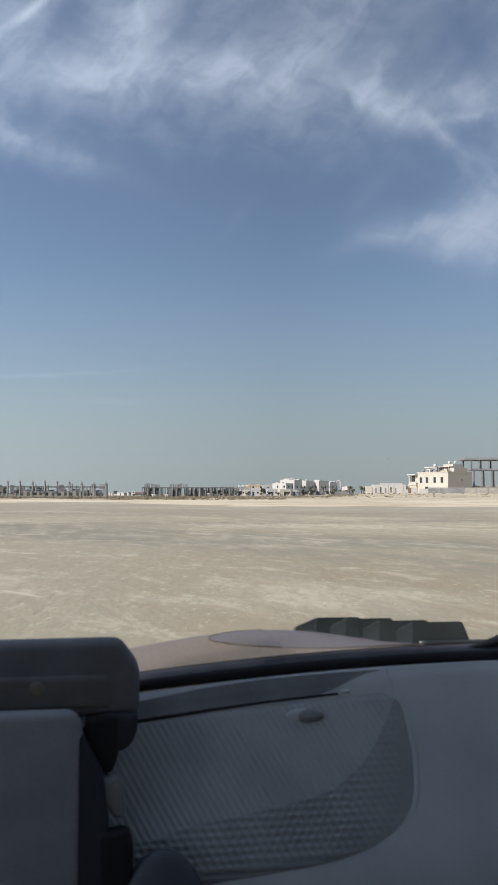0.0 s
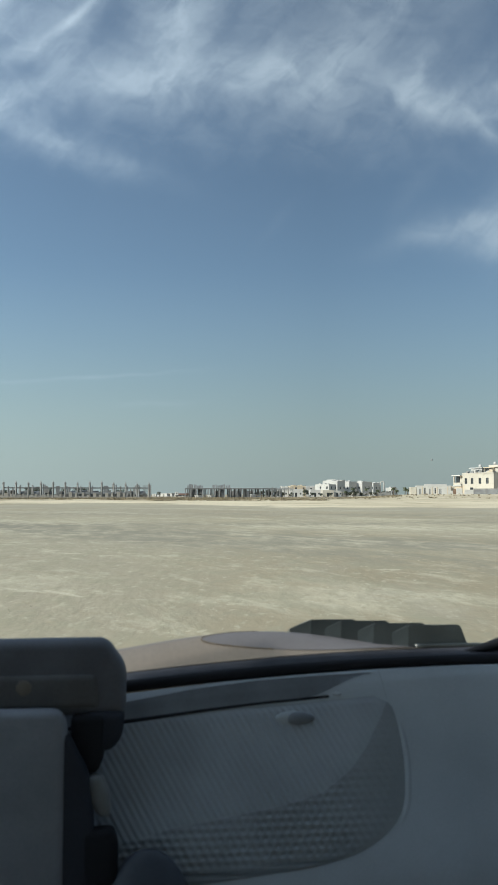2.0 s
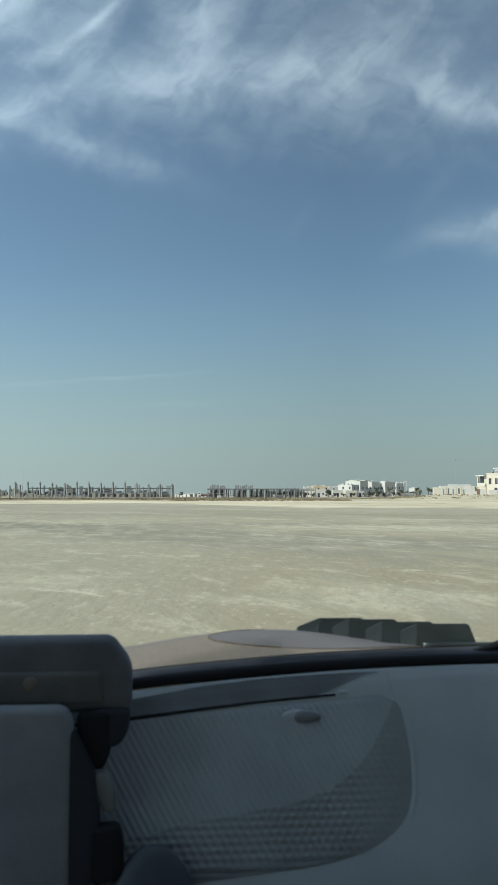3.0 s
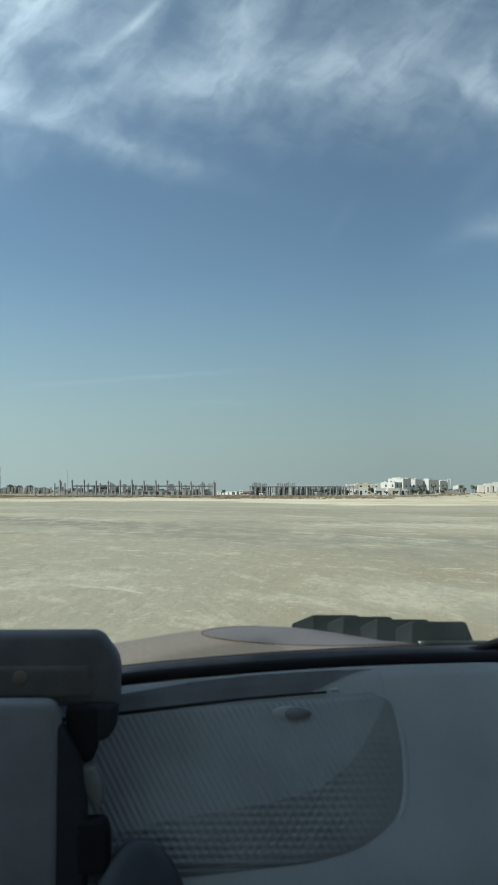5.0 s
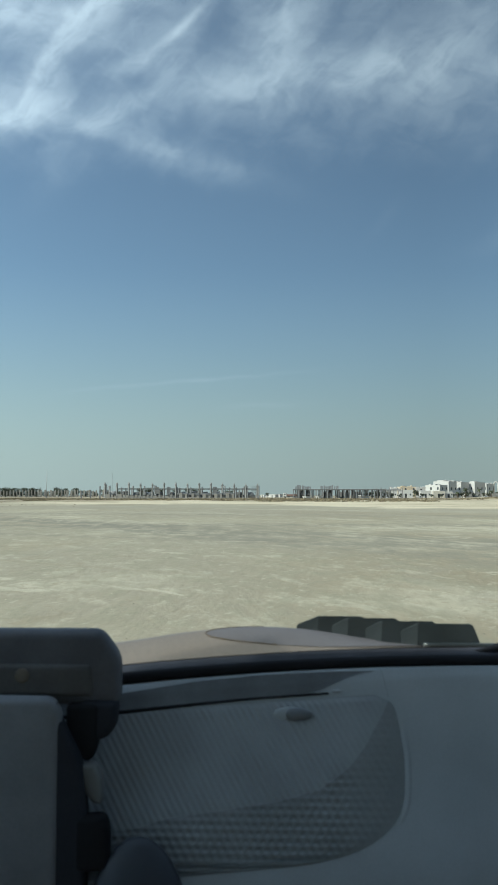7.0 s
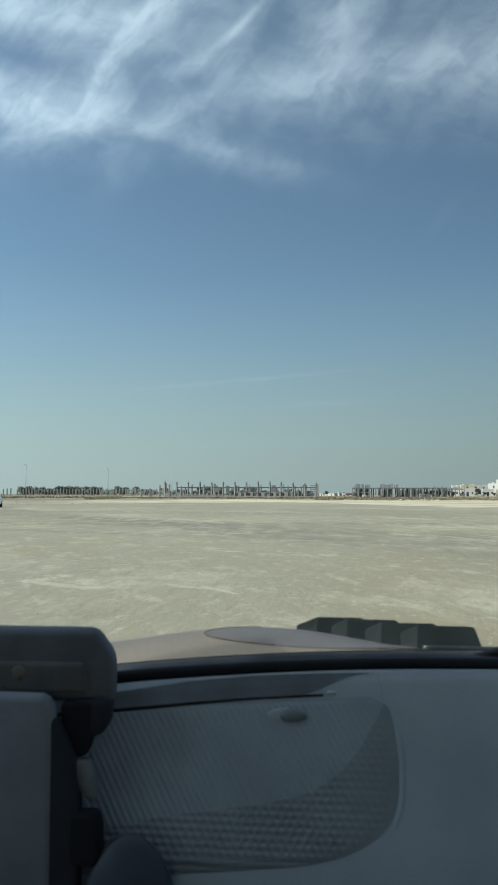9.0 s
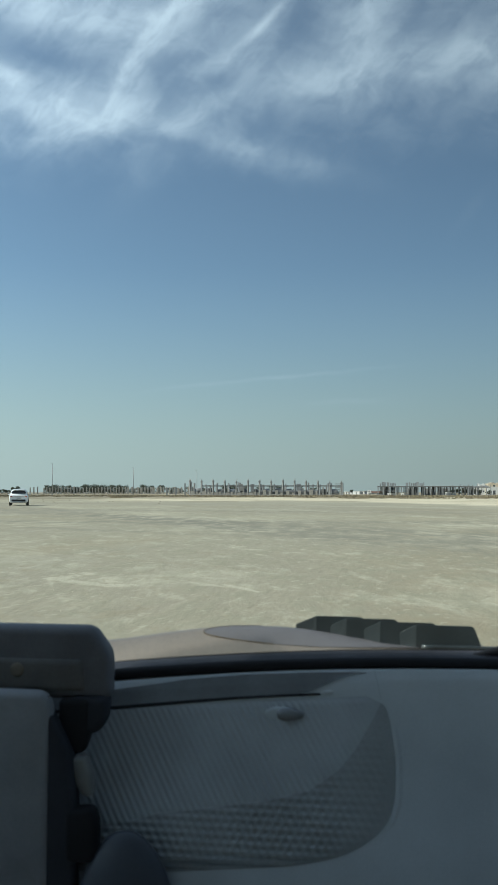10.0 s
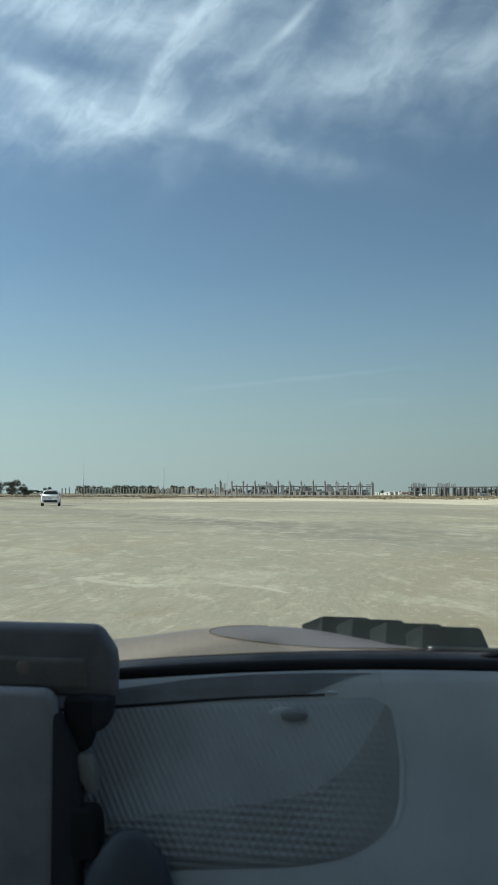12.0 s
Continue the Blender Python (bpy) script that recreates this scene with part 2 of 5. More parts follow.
    # thin torn strands of pale crust and dark damp lines
    col = blend(mth("MULTIPLY", smooth(noi(0.40, 0.20, 6, 0.64, 1.0, 25), 0.62, 0.66), 0.5), col, GROUND_PALE)
    col = blend(mth("MULTIPLY", smooth(noi(0.34, 0.18, 6, 0.66, 1.0, -25), 0.61, 0.655), 0.55), col, GROUND_DARK)
    # a few faint tyre lines, pairs of darker bands
    col = blend(mth("MULTIPLY", smooth(noi(1.5, 0.012, 2, 0.4, 0.25, 48), 0.64, 0.72), 0.28), col, GROUND_DARK)
    col = blend(mth("MULTIPLY", smooth(noi(1.3, 0.010, 2, 0.4, 0.25, -28), 0.64, 0.72), 0.28), col, GROUND_DARK)
    # two old vehicle tracks, worn greyer
    for a, c, off, half, w in ((0.902, 0.431, 13.1, 1.6, 0.65), (-0.10, 0.995, 47.0, 2.6, 0.60), (0.817, 0.576, 21.3, 3.0, 0.75), (0.55, 0.835, 25.5, 0.9, 0.45), (0.30, 0.954, 68.0, 3.5, 0.55)):
        q = mth("ADD", mth("MULTIPLY", sep.outputs[0], a), mth("MULTIPLY", sep.outputs[1], c))
        q = mth("DIVIDE", mth("SUBTRACT", mth("ADD", q, mth("MULTIPLY", mth("SUBTRACT", patch, 0.5), 9.0)), off), half)
        band = mth("EXPONENT", mth("MULTIPLY", mth("MULTIPLY", q, q), -1.0))
        col = blend(mth("MULTIPLY", band, mth("MULTIPLY", smooth(crust, 0.30, 0.62), w)), col, GROUND_TRACK)
    # belt of loose sand
    dist = mth("SQRT", mth("ADD", mth("MULTIPLY", sep.outputs[0], sep.outputs[0]), mth("MULTIPLY", sep.outputs[1], sep.outputs[1])))
    side = mth("DIVIDE", sep.outputs[0], mth("MAXIMUM", sep.outputs[1], 1.0))
    wob = mth("MULTIPLY", mth("SUBTRACT", noi(0.02, 0.02, 4, 0.6), 0.5), 55.0)
    wob = mth("ADD", wob, mth("MULTIPLY", mth("SUBTRACT", noi(0.11, 0.11, 4, 0.6), 0.5), 44.0))
    dd = mth("ADD", dist, wob)
    worn = mth("MULTIPLY", mth("MULTIPLY", smooth(dd, 55, 85), mth("SUBTRACT", 1.0, smooth(dd, 125, 150))), smooth(noi(0.03, 0.012, 3, 0.5, 0.5, 70), 0.36, 0.56))
    col = blend(mth("MULTIPLY", worn, 0.7), col, GROUND_GREY)
    inner = mth("SUBTRACT", dd, mth("MULTIPLY", mth("SUBTRACT", 1.0, smooth(side, -0.04, 0.13)), 52.0))
    belt = mth("MULTIPLY", smooth(inner, 97, 108), smooth(side, -0.30, -0.17))
    belt = mth("MULTIPLY", belt, mth("SUBTRACT", 1.0, mth("MULTIPLY", smooth(dd, 420, 520), 0.5)))
    sandy = blend(smooth(noi(0.05, 0.12, 5, 0.6), 0.42, 0.6), SAND_A, SAND_B)
    sandy = blend(mth("MULTIPLY", smooth(noi(0.10, 0.05, 6, 0.68, 1.4, 15), 0.52, 0.62), 0.62), sandy, EARTH_PALE)
    col = blend(belt, col, sandy)
    # trodden brown earth between the scrub
    earth = mth("MULTIPLY", smooth(dd, 188, 216), mth("MULTIPLY", smooth(noi(0.05, 0.02, 5, 0.65, 0.8), 0.34, 0.52), mth("SUBTRACT", 1.0, mth("MULTIPLY", smooth(side, 0.08, 0.22), 0.75))))
    col = blend(mth("MULTIPLY", earth, 0.8), col, EARTH)
    k = n.new("ShaderNodeMix")
    k.data_type, k.blend_type = "RGBA", "MULTIPLY"
    k.inputs["Factor"].default_value = 1.0
    l.new(col, k.inputs["A"])
    mr = n.new("ShaderNodeMapRange")
    l.new(fine, mr.inputs["Value"])
    mr.inputs["To Min"].default_value, mr.inputs["To Max"].default_value = 0.92, 1.08
    l.new(mr.outputs[0], k.inputs["B"])
    l.new(k.outputs["Result"], b.inputs["Base Color"])
    bp = n.new("ShaderNodeBump")
    bp.inputs["Strength"].default_value, bp.inputs["Distance"].default_value = 0.45, 0.07
    l.new(mth("ADD", mth("ADD", mth("MULTIPLY", fine, 0.10), mth("MULTIPLY", crust_small, 0.55)), crust), bp.inputs["Height"])
    l.new(bp.outputs["Normal"], b.inputs["Normal"])
    return m


GROUND_DARK, GROUND_MID, GROUND_GREY, GROUND_PALE = (0.305, 0.258, 0.178), (0.445, 0.392, 0.285), (0.33, 0.295, 0.225), (0.57, 0.515, 0.39)
GROUND_TRACK = (0.225, 0.207, 0.163)
GROUND_GREEN = (0.305, 0.28, 0.20)
EARTH = (0.22, 0.175, 0.115)
EARTH_PALE = (0.36, 0.30, 0.205)
SAND_A, SAND_B = (0.54, 0.46, 0.325), (0.66, 0.575, 0.42)
M_GROUND = ground_material()


def glass_material(name, through_colour, gloss):
    m = bpy.data.materials.new(name)
    m.use_nodes = True
    n, l = m.node_tree.nodes, m.node_tree.links
    n.clear()
    out, mix, tr, gl = n.new("ShaderNodeOutputMaterial"), n.new("ShaderNodeMixShader"), n.new("ShaderNodeBsdfTransparent"), n.new("ShaderNodeBsdfGlossy")
    tr.inputs["Color"].default_value = (*through_colour, 1)
    gl.inputs["Roughness"].default_value = 0.02
    mix.inputs[0].default_value = gloss
    l.new(tr.outputs[0], mix.inputs[1]), l.new(gl.outputs[0], mix.inputs[2]), l.new(mix.outputs[0], out.inputs["Surface"])
    return m


M_SCREEN = glass_material("windscreen_glass", (0.985, 0.99, 0.985), 0.012)
M_TINT = glass_material("tinted_glass", (0.70, 0.72, 0.73), 0.05)
M_PANE = mat("window_pane", (0.035, 0.04, 0.045), 0.12, 0.2, 0.5, 8, 0.0)
M_WHITE = mat("white_render", (0.52, 0.505, 0.475), 0.85, 0.05, 0.15, 3, 0.2)
M_CREAM = mat("cream_render", (0.51, 0.468, 0.395), 0.85, 0.05, 0.12, 3, 0.2)
M_BEIGE = mat("beige_render", (0.55, 0.46, 0.34), 0.85, 0.07, 0.2, 3, 0.2)
M_CONC = mat("raw_concrete", (0.235, 0.23, 0.22), 0.9, 0.14, 0.6, 6, 0.3)
M_CONCD = mat("weathered_concrete", (0.225, 0.228, 0.23), 0.9, 0.18, 0.5, 5, 0.3)
M_BLOCK = mat("concrete_block", (0.34, 0.315, 0.275), 0.9, 0.12, 0.8, 5, 0.3)
M_DARKBLOCK = mat("dark_block", (0.14, 0.142, 0.14), 0.95, 0.2, 0.6, 5, 0.3)
M_BRICKB = mat("brown_cladding", (0.20, 0.13, 0.09), 0.85, 0.15, 0.6, 6, 0.2)
M_STEEL = mat("galvanised_steel", (0.30, 0.30, 0.30), 0.5, 0.1, 1.0, 10, 0.0, 0.5)
# leaf colour lightened to paint in the haze of distance
M_LEAF = mat("hazed_leaves", (0.075, 0.085, 0.06), 0.85, 0.25, 0.8, 6, 0.0, island=0.4)
M_PALM = mat("palm_leaves", (0.07, 0.08, 0.04), 0.8, 0.2, 0.8, 6, 0.0, island=0.3)
M_BARK = mat("bark", (0.14, 0.11, 0.08), 0.9, 0.2, 2, 12, 0.4)
M_SCRUB = mat("dry_scrub", (0.235, 0.195, 0.125), 0.95, 0.25, 0.3, 4, 0.0, island=0.45)
M_STONE = mat("loose_stone", (0.22, 0.185, 0.135), 0.95, 0.2, 1.0, 8, 0.3, island=0.3)
M_DASH = mat("dash_vinyl", (0.37, 0.408, 0.445), 0.6, 0.10, 6.0, 420, 0.25, depth=0.0006)
M_GRILLE = mat("grille_plastic", (0.298, 0.327, 0.358), 0.55, 0.12, 9.0, 500, 0.15, depth=0.0005)
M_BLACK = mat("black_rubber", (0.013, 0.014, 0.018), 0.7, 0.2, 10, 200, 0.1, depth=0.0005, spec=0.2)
M_PLASTIC = mat("black_plastic", (0.032, 0.039, 0.043), 0.30, 0.25, 14, 300, 0.12, coat=0.4, depth=0.0005)
M_MESH_SHADED = mat("shaded_grille_mesh", (0.238, 0.262, 0.280), 0.6, 0.15, 9.0, 500, 0.15, depth=0.0005)
M_SLOT_SHADE = mat("slot_shade", (0.145, 0.16, 0.18), 0.6, 0.15, 20, 300, 0.05, depth=0.0003)
M_SENSOR = mat("smoked_plastic", (0.17, 0.187, 0.21), 0.28, 0.15, 20, 300, 0.05, depth=0.0003)
M_SLOT_GLINT = mat("slot_glint", (0.42, 0.455, 0.49), 0.5, 0.1, 20, 300, 0.05, depth=0.0003)
M_JAW = mat("black_jaw_plastic", (0.030, 0.034, 0.045), 0.8, 0.15, 12, 300, 0.15, depth=0.0005, spec=0.2)
M_HOLDER = mat("matt_grey_plastic", (0.205, 0.22, 0.25), 0.6, 0.12, 12, 300, 0.15, depth=0.0005)
M_CLAMP = mat("dark_clamp_plastic", (0.106, 0.112, 0.130), 0.6, 0.15, 12, 300, 0.15, depth=0.0005)
M_HOLDERB = mat("brown_grey_plastic", (0.098, 0.099, 0.102), 0.6, 0.2, 12, 300, 0.15, depth=0.0005)
M_NAVY = mat("navy_plastic", (0.05, 0.06, 0.08), 0.5, 0.12, 12, 300, 0.15, depth=0.0005)
M_PAINT = mat("copper_red_paint", (0.23, 0.195, 0.165), 0.42, 0.12, 3.0, 160, 0.04, 0.3, 0.2, depth=0.0004)
M_CABIN = mat("cabin_lining", (0.6, 0.59, 0.575), 0.9, 0.1, 4, 80, 0.2, depth=0.001)
M_TYRE = mat("tyre_rubber", (0.02, 0.02, 0.02), 0.85, 0.2, 6, 60, 0.2)
M_RIM = mat("alloy", (0.45, 0.45, 0.46), 0.35, 0.08, 4, 40, 0.0, 0.9)
M_CARWHITE = mat("white_car_paint", (0.82, 0.83, 0.84), 0.25, 0.03, 1.0, 20, 0.0, 0.0, 0.8)
M_TAIL = mat("red_lamp_lens", (0.30, 0.02, 0.02), 0.2, 0.1, 3, 30, 0.0, 0.0, 0.5)
M_PLATE = mat("plate_white", (0.6, 0.6, 0.6), 0.5, 0.05, 3, 30, 0.0)

# ---- building helpers ----


def mesh_object(name, bm, material, smooth=False):
    me = bpy.data.meshes.new(name)
    bmesh.ops.recalc_face_normals(bm, faces=bm.faces[:])
    if smooth:
        for f in bm.faces:
            f.smooth = True
    bm.to_mesh(me)
    bm.free()
    me.materials.append(material)
    return new(name, me)


def part(name, bm, material, parent, label="", smooth=False):
    ob = mesh_object(name, bm, material, smooth)
    ob.parent = parent
    return tagged(ob, label) if label else ob


def thing(name, m, label, category, group="", kind=""):
    ob = new(name)
    ob.matrix_basis = m
    return tagged(ob, label, category, group, kind)


def box(bm, x0, x1, y0, y1, z0, z1, bevel=0.0, seg=2):
    v = [bm.verts.new(p) for p in ((x0, y0, z0), (x1, y0, z0), (x1, y1, z0), (x0, y1, z0), (x0, y0, z1), (x1, y0, z1), (x1, y1, z1), (x0, y1, z1))]
    fs = [bm.faces.new([v[i] for i in q]) for q in ((3, 2, 1, 0), (4, 5, 6, 7), (0, 1, 5, 4), (1, 2, 6, 5), (2, 3, 7, 6), (3, 0, 4, 7))]
    if bevel:
        es = list({e for f in fs for e in f.edges})
        bmesh.ops.bevel(bm, geom=es, offset=bevel, segments=seg, profile=0.5, affect="EDGES")
    return bm


def boxes(*rows, bevel=0.0, seg=2):
    bm = bmesh.new()
    for r in rows:
        box(bm, *r, bevel=bevel, seg=seg)
    return bm


def tube(points, radii, sides=10, bm=None, flat=1.0):
    """A round bar swept along points, its ends closed."""
    bm = bm or bmesh.new()
    pts = [Vector(p) for p in points]
    rings = []
    for i, p in enumerate(pts):
        d = (pts[min(i + 1, len(pts) - 1)] - pts[max(i - 1, 0)]).normalized()
        if i == 0:
            a = d.cross(Vector((0, 0, 1)) if abs(d.z) < 0.9 else Vector((1, 0, 0))).normalized()
        else:
            a = (a - d * a.dot(d)).normalized()
        c = d.cross(a)
        r = radii if isinstance(radii, (int, float)) else radii[i]
        rings.append([bm.verts.new(p + (a * math.cos(k / sides * math.tau) + c * math.sin(k / sides * math.tau) * flat) * r) for k in range(sides)])
    for q, s in zip(rings, rings[1:]):
        for k in range(sides):
            bm.faces.new((q[k], q[(k + 1) % sides], s[(k + 1) % sides], s[k]))
    bm.faces.new(rings[0][::-1])
    bm.faces.new(rings[-1])
    return bm


def sheet(nu, nv, fn):
    """A grid of nu x nv points from fn(u, v), u and v from 0 to 1."""
    bm = bmesh.new()
    g = [[bm.verts.new(fn(i / (nu - 1), j / (nv - 1))) for j in range(nv)] for i in range(nu)]
    for i in range(nu - 1):
        for j in range(nv - 1):
            bm.faces.new((g[i][j], g[i + 1][j], g[i + 1][j + 1], g[i][j + 1]))
    return bm


def loft(sections):
    """A skin over closed rings of equal length, ends capped."""
    bm = bmesh.new()
    rings = [[bm.verts.new(p) for p in s] for s in sections]
    k = len(rings[0])
    for a, b in zip(rings, rings[1:]):
        for i in range(k):
            bm.faces.new((a[i], a[(i + 1) % k], b[(i + 1) % k], b[i]))
    bm.faces.new(rings[0][::-1])
    bm.faces.new(rings[-1])
    return bm


def prism(outline, x0, x1):
    """A plate with that outline in y and z, from x0 to x1."""
    bm = bmesh.new()
    a, b = ([bm.verts.new((x, y, z)) for y, z in outline] for x in (x0, x1))
    n = len(outline)
    bm.faces.new(a[::-1])
    bm.faces.new(b)
    for i in range(n):
        bm.faces.new((a[i], a[(i + 1) % n], b[(i + 1) % n], b[i]))
    return bm


def interp(x, table):
    """Piecewise linear look-up in ((x, y, ...), ...)."""
    if x <= table[0][0]:
        return table[0][1:]
    for a, b in zip(table, table[1:]):
        if x <= b[0]:
            k = (x - a[0]) / (b[0] - a[0])
            return tuple(p + (q - p) * k for p, q in zip(a[1:], b[1:]))
    return table[-1][1:]


def ease(x, lo, hi):
    k = min(1.0, max(0.0, (x - lo) / (hi - lo)))
    return k * k * (3 - 2 * k)


def bearing(az, dist):
    """A place from the drawn plan: its bearing and distance."""
    return dist * math.sin(radians(az)), PLAN * dist * math.cos(radians(az))


def rise(x, y):
    """Height of the ground: flat silt, a sand bank under the walled plots, faint swells."""
    r, az = math.hypot(x, y / PLAN), math.degrees(math.atan2(x, y / PLAN))
    if r > 900 or r < 6:
        return 0.0
    z = 0.05 * ease(r, 20, 120) * noise.noise((x * 0.03, y * 0.03, 0.3)) + 0.02 * ease(r, 8, 14) * noise.noise((x * 0.16, y * 0.16, 4.0))
    bank = ease(r, 215, 300) * (1 - ease(r, 520, 800))
    z += bank * 1.25 * ease(az, 9.5, 14.5) * (1 - ease(az, 40, 70)) * (1 + 0.12 * noise.noise((x * 0.03, y * 0.03, 7.0)))
    z += 0.22 * ease(r, 175, 205) * (1 - ease(r, 260, 330)) * ease(az, -16, -11) * (1 + 0.7 * noise.noise((x * 0.045, y * 0.045, 2.0)))
    z += 0.20 * ease(r, 95, 125) * (1 - ease(r, 230, 300)) * ease(az, -12, -4) * max(0.0, noise.noise((x * 0.10, y * 0.06, 9.0)) + 0.15)
    return z


def stand(az, dist, turn=0.0):
    """A pose on the ground at that bearing, turned about the upright by degrees from facing the middle."""
    x, y = bearing(az, dist)
    return pose(x, y, rise(x, y), 0, 0, -math.degrees(math.atan2(x, y)) + turn)


# ---- ground ----


def make_ground():
    bm = bmesh.new()
    radii = [1.5 * (4600 / 1.5) ** (i / 129) for i in range(130)]
    turns = [(-180 + 4 * i) for i in range(38)] + [-28 + 0.5 * i for i in range(112)] + [28 + 4 * i for i in range(38)]
    rings = []
    for r in radii:
        rings.append([bm.verts.new((*bearing(a, r), rise(*bearing(a, r)))) for a in turns])
    k = len(turns)
    for a, b in zip(rings, rings[1:]):
        for i in range(k):
            bm.faces.new((a[i], a[(i + 1) % k], b[(i + 1) % k], b[i]))
    bm.faces.new(rings[0])
    ob = mesh_object("ground", bm, M_GROUND, True)
    tagged(ob, "flat dry sandy ground with faint tyre tracks and pale crust", "ground", kind="structure")


make_ground()

# ---- the car that carries the camera ----
CAR_X = -0.20                        # middle of the car


def make_wheel(parent, x, y, r=0.37, w=0.24):
    bm = bmesh.new()
    prof = ((-w / 2, r * 0.62), (-w / 2, r * 0.93), (-w * 0.38, r), (w * 0.38, r), (w / 2, r * 0.93), (w / 2, r * 0.62))
    rings = [[bm.verts.new((x + px, y + pr * math.cos(a / 28 * math.tau), r + pr * math.sin(a / 28 * math.tau))) for px, pr in prof] for a in range(28)]
    for i in range(28):
        a, b = rings[i], rings[(i + 1) % 28]
        for k in range(6):
            bm.faces.new((a[k], a[(k + 1) % 6], b[(k + 1) % 6], b[k]))
    wheel = part("wheel", bm, M_TYRE, parent, smooth=True)
    bm = bmesh.new()
    for k in range(5):
        a = k / 5 * math.tau
        c, s = math.cos(a), math.sin(a)
        tube([(x, y + c * 0.03, r + s * 0.03), (x, y + c * r * 0.6, r + s * r * 0.6)], [0.035, 0.028], 8, bm)
    tube([(x - w * 0.46, y, r), (x + w * 0.46, y, r)], 0.07, 12, bm)
    part("rim", bm, M_RIM, wheel)


DASH_PROFILE = ((0.0, 1.316, 1.115, 0.074), (0.05, 1.3135, 1.1275, 0.076), (0.09, 1.3085, 1.1262, 0.076), (0.14, 1.3015, 1.1130, 0.070), (0.2, 1.296, 1.0937, 0.07),
                (0.26, 1.2905, 1.0775, 0.068), (0.34, 1.281, 1.051, 0.055), (0.48, 1.2635, 1.0004, 0.04), (0.58, 1.2485, 0.9627, 0.03), (0.72, 1.2285, 0.9103, 0.02),
                (0.88, 1.208, 0.831, 0.01), (1.0, 1.193, 0.7042, 0.0))
SLOT_EDGES = ((-0.80, 0.215, 0.270), (-0.40, 0.175, 0.228), (-0.157, 0.130, 0.2005), (-0.064, 0.103, 0.188), (0.01, 0.096, 0.181), (0.10, 0.098, 0.180), (0.16, 0.104, 0.19))
GRILLE_EDGE = ((0.196, 0.145), (0.203, 0.160), (0.2165, 0.170), (0.25, 0.177), (0.3035, 0.1812), (0.40, 0.186), (0.4975, 0.1850), (0.54, 0.181), (0.57, 0.1754), (0.599, 0.1648), (0.627, 0.149), (0.653, 0.1300), (0.6765, 0.1000), (0.703, 0.0255), (0.714, -0.0593), (0.72, -0.20))
MESH_LINE = ((-0.33, 0.935), (-0.127, 0.9592), (-0.094, 0.9695), (-0.027, 0.9789), (0.04, 0.9892), (0.087, 1.0015), (0.121, 1.0245), (0.1425, 1.0491), (0.165, 1.0867), (0.19, 1.133))


def dash_at(x, s, lift=0.0):
    """The dashboard's surface at x across and s down its slope, lifted towards the cabin."""
    y, z, lean = interp(s, DASH_PROFILE)
    return Vector((x, y - lift * 0.78, z + lean * x - 0.12 * x * x * (1 - ease(s, 0.06, 0.20)) + lift * 0.62))


def grille_edge(s):
    return sum(interp(s + 0.006 * k, GRILLE_EDGE)[0] for k in range(-4, 5)) / 9


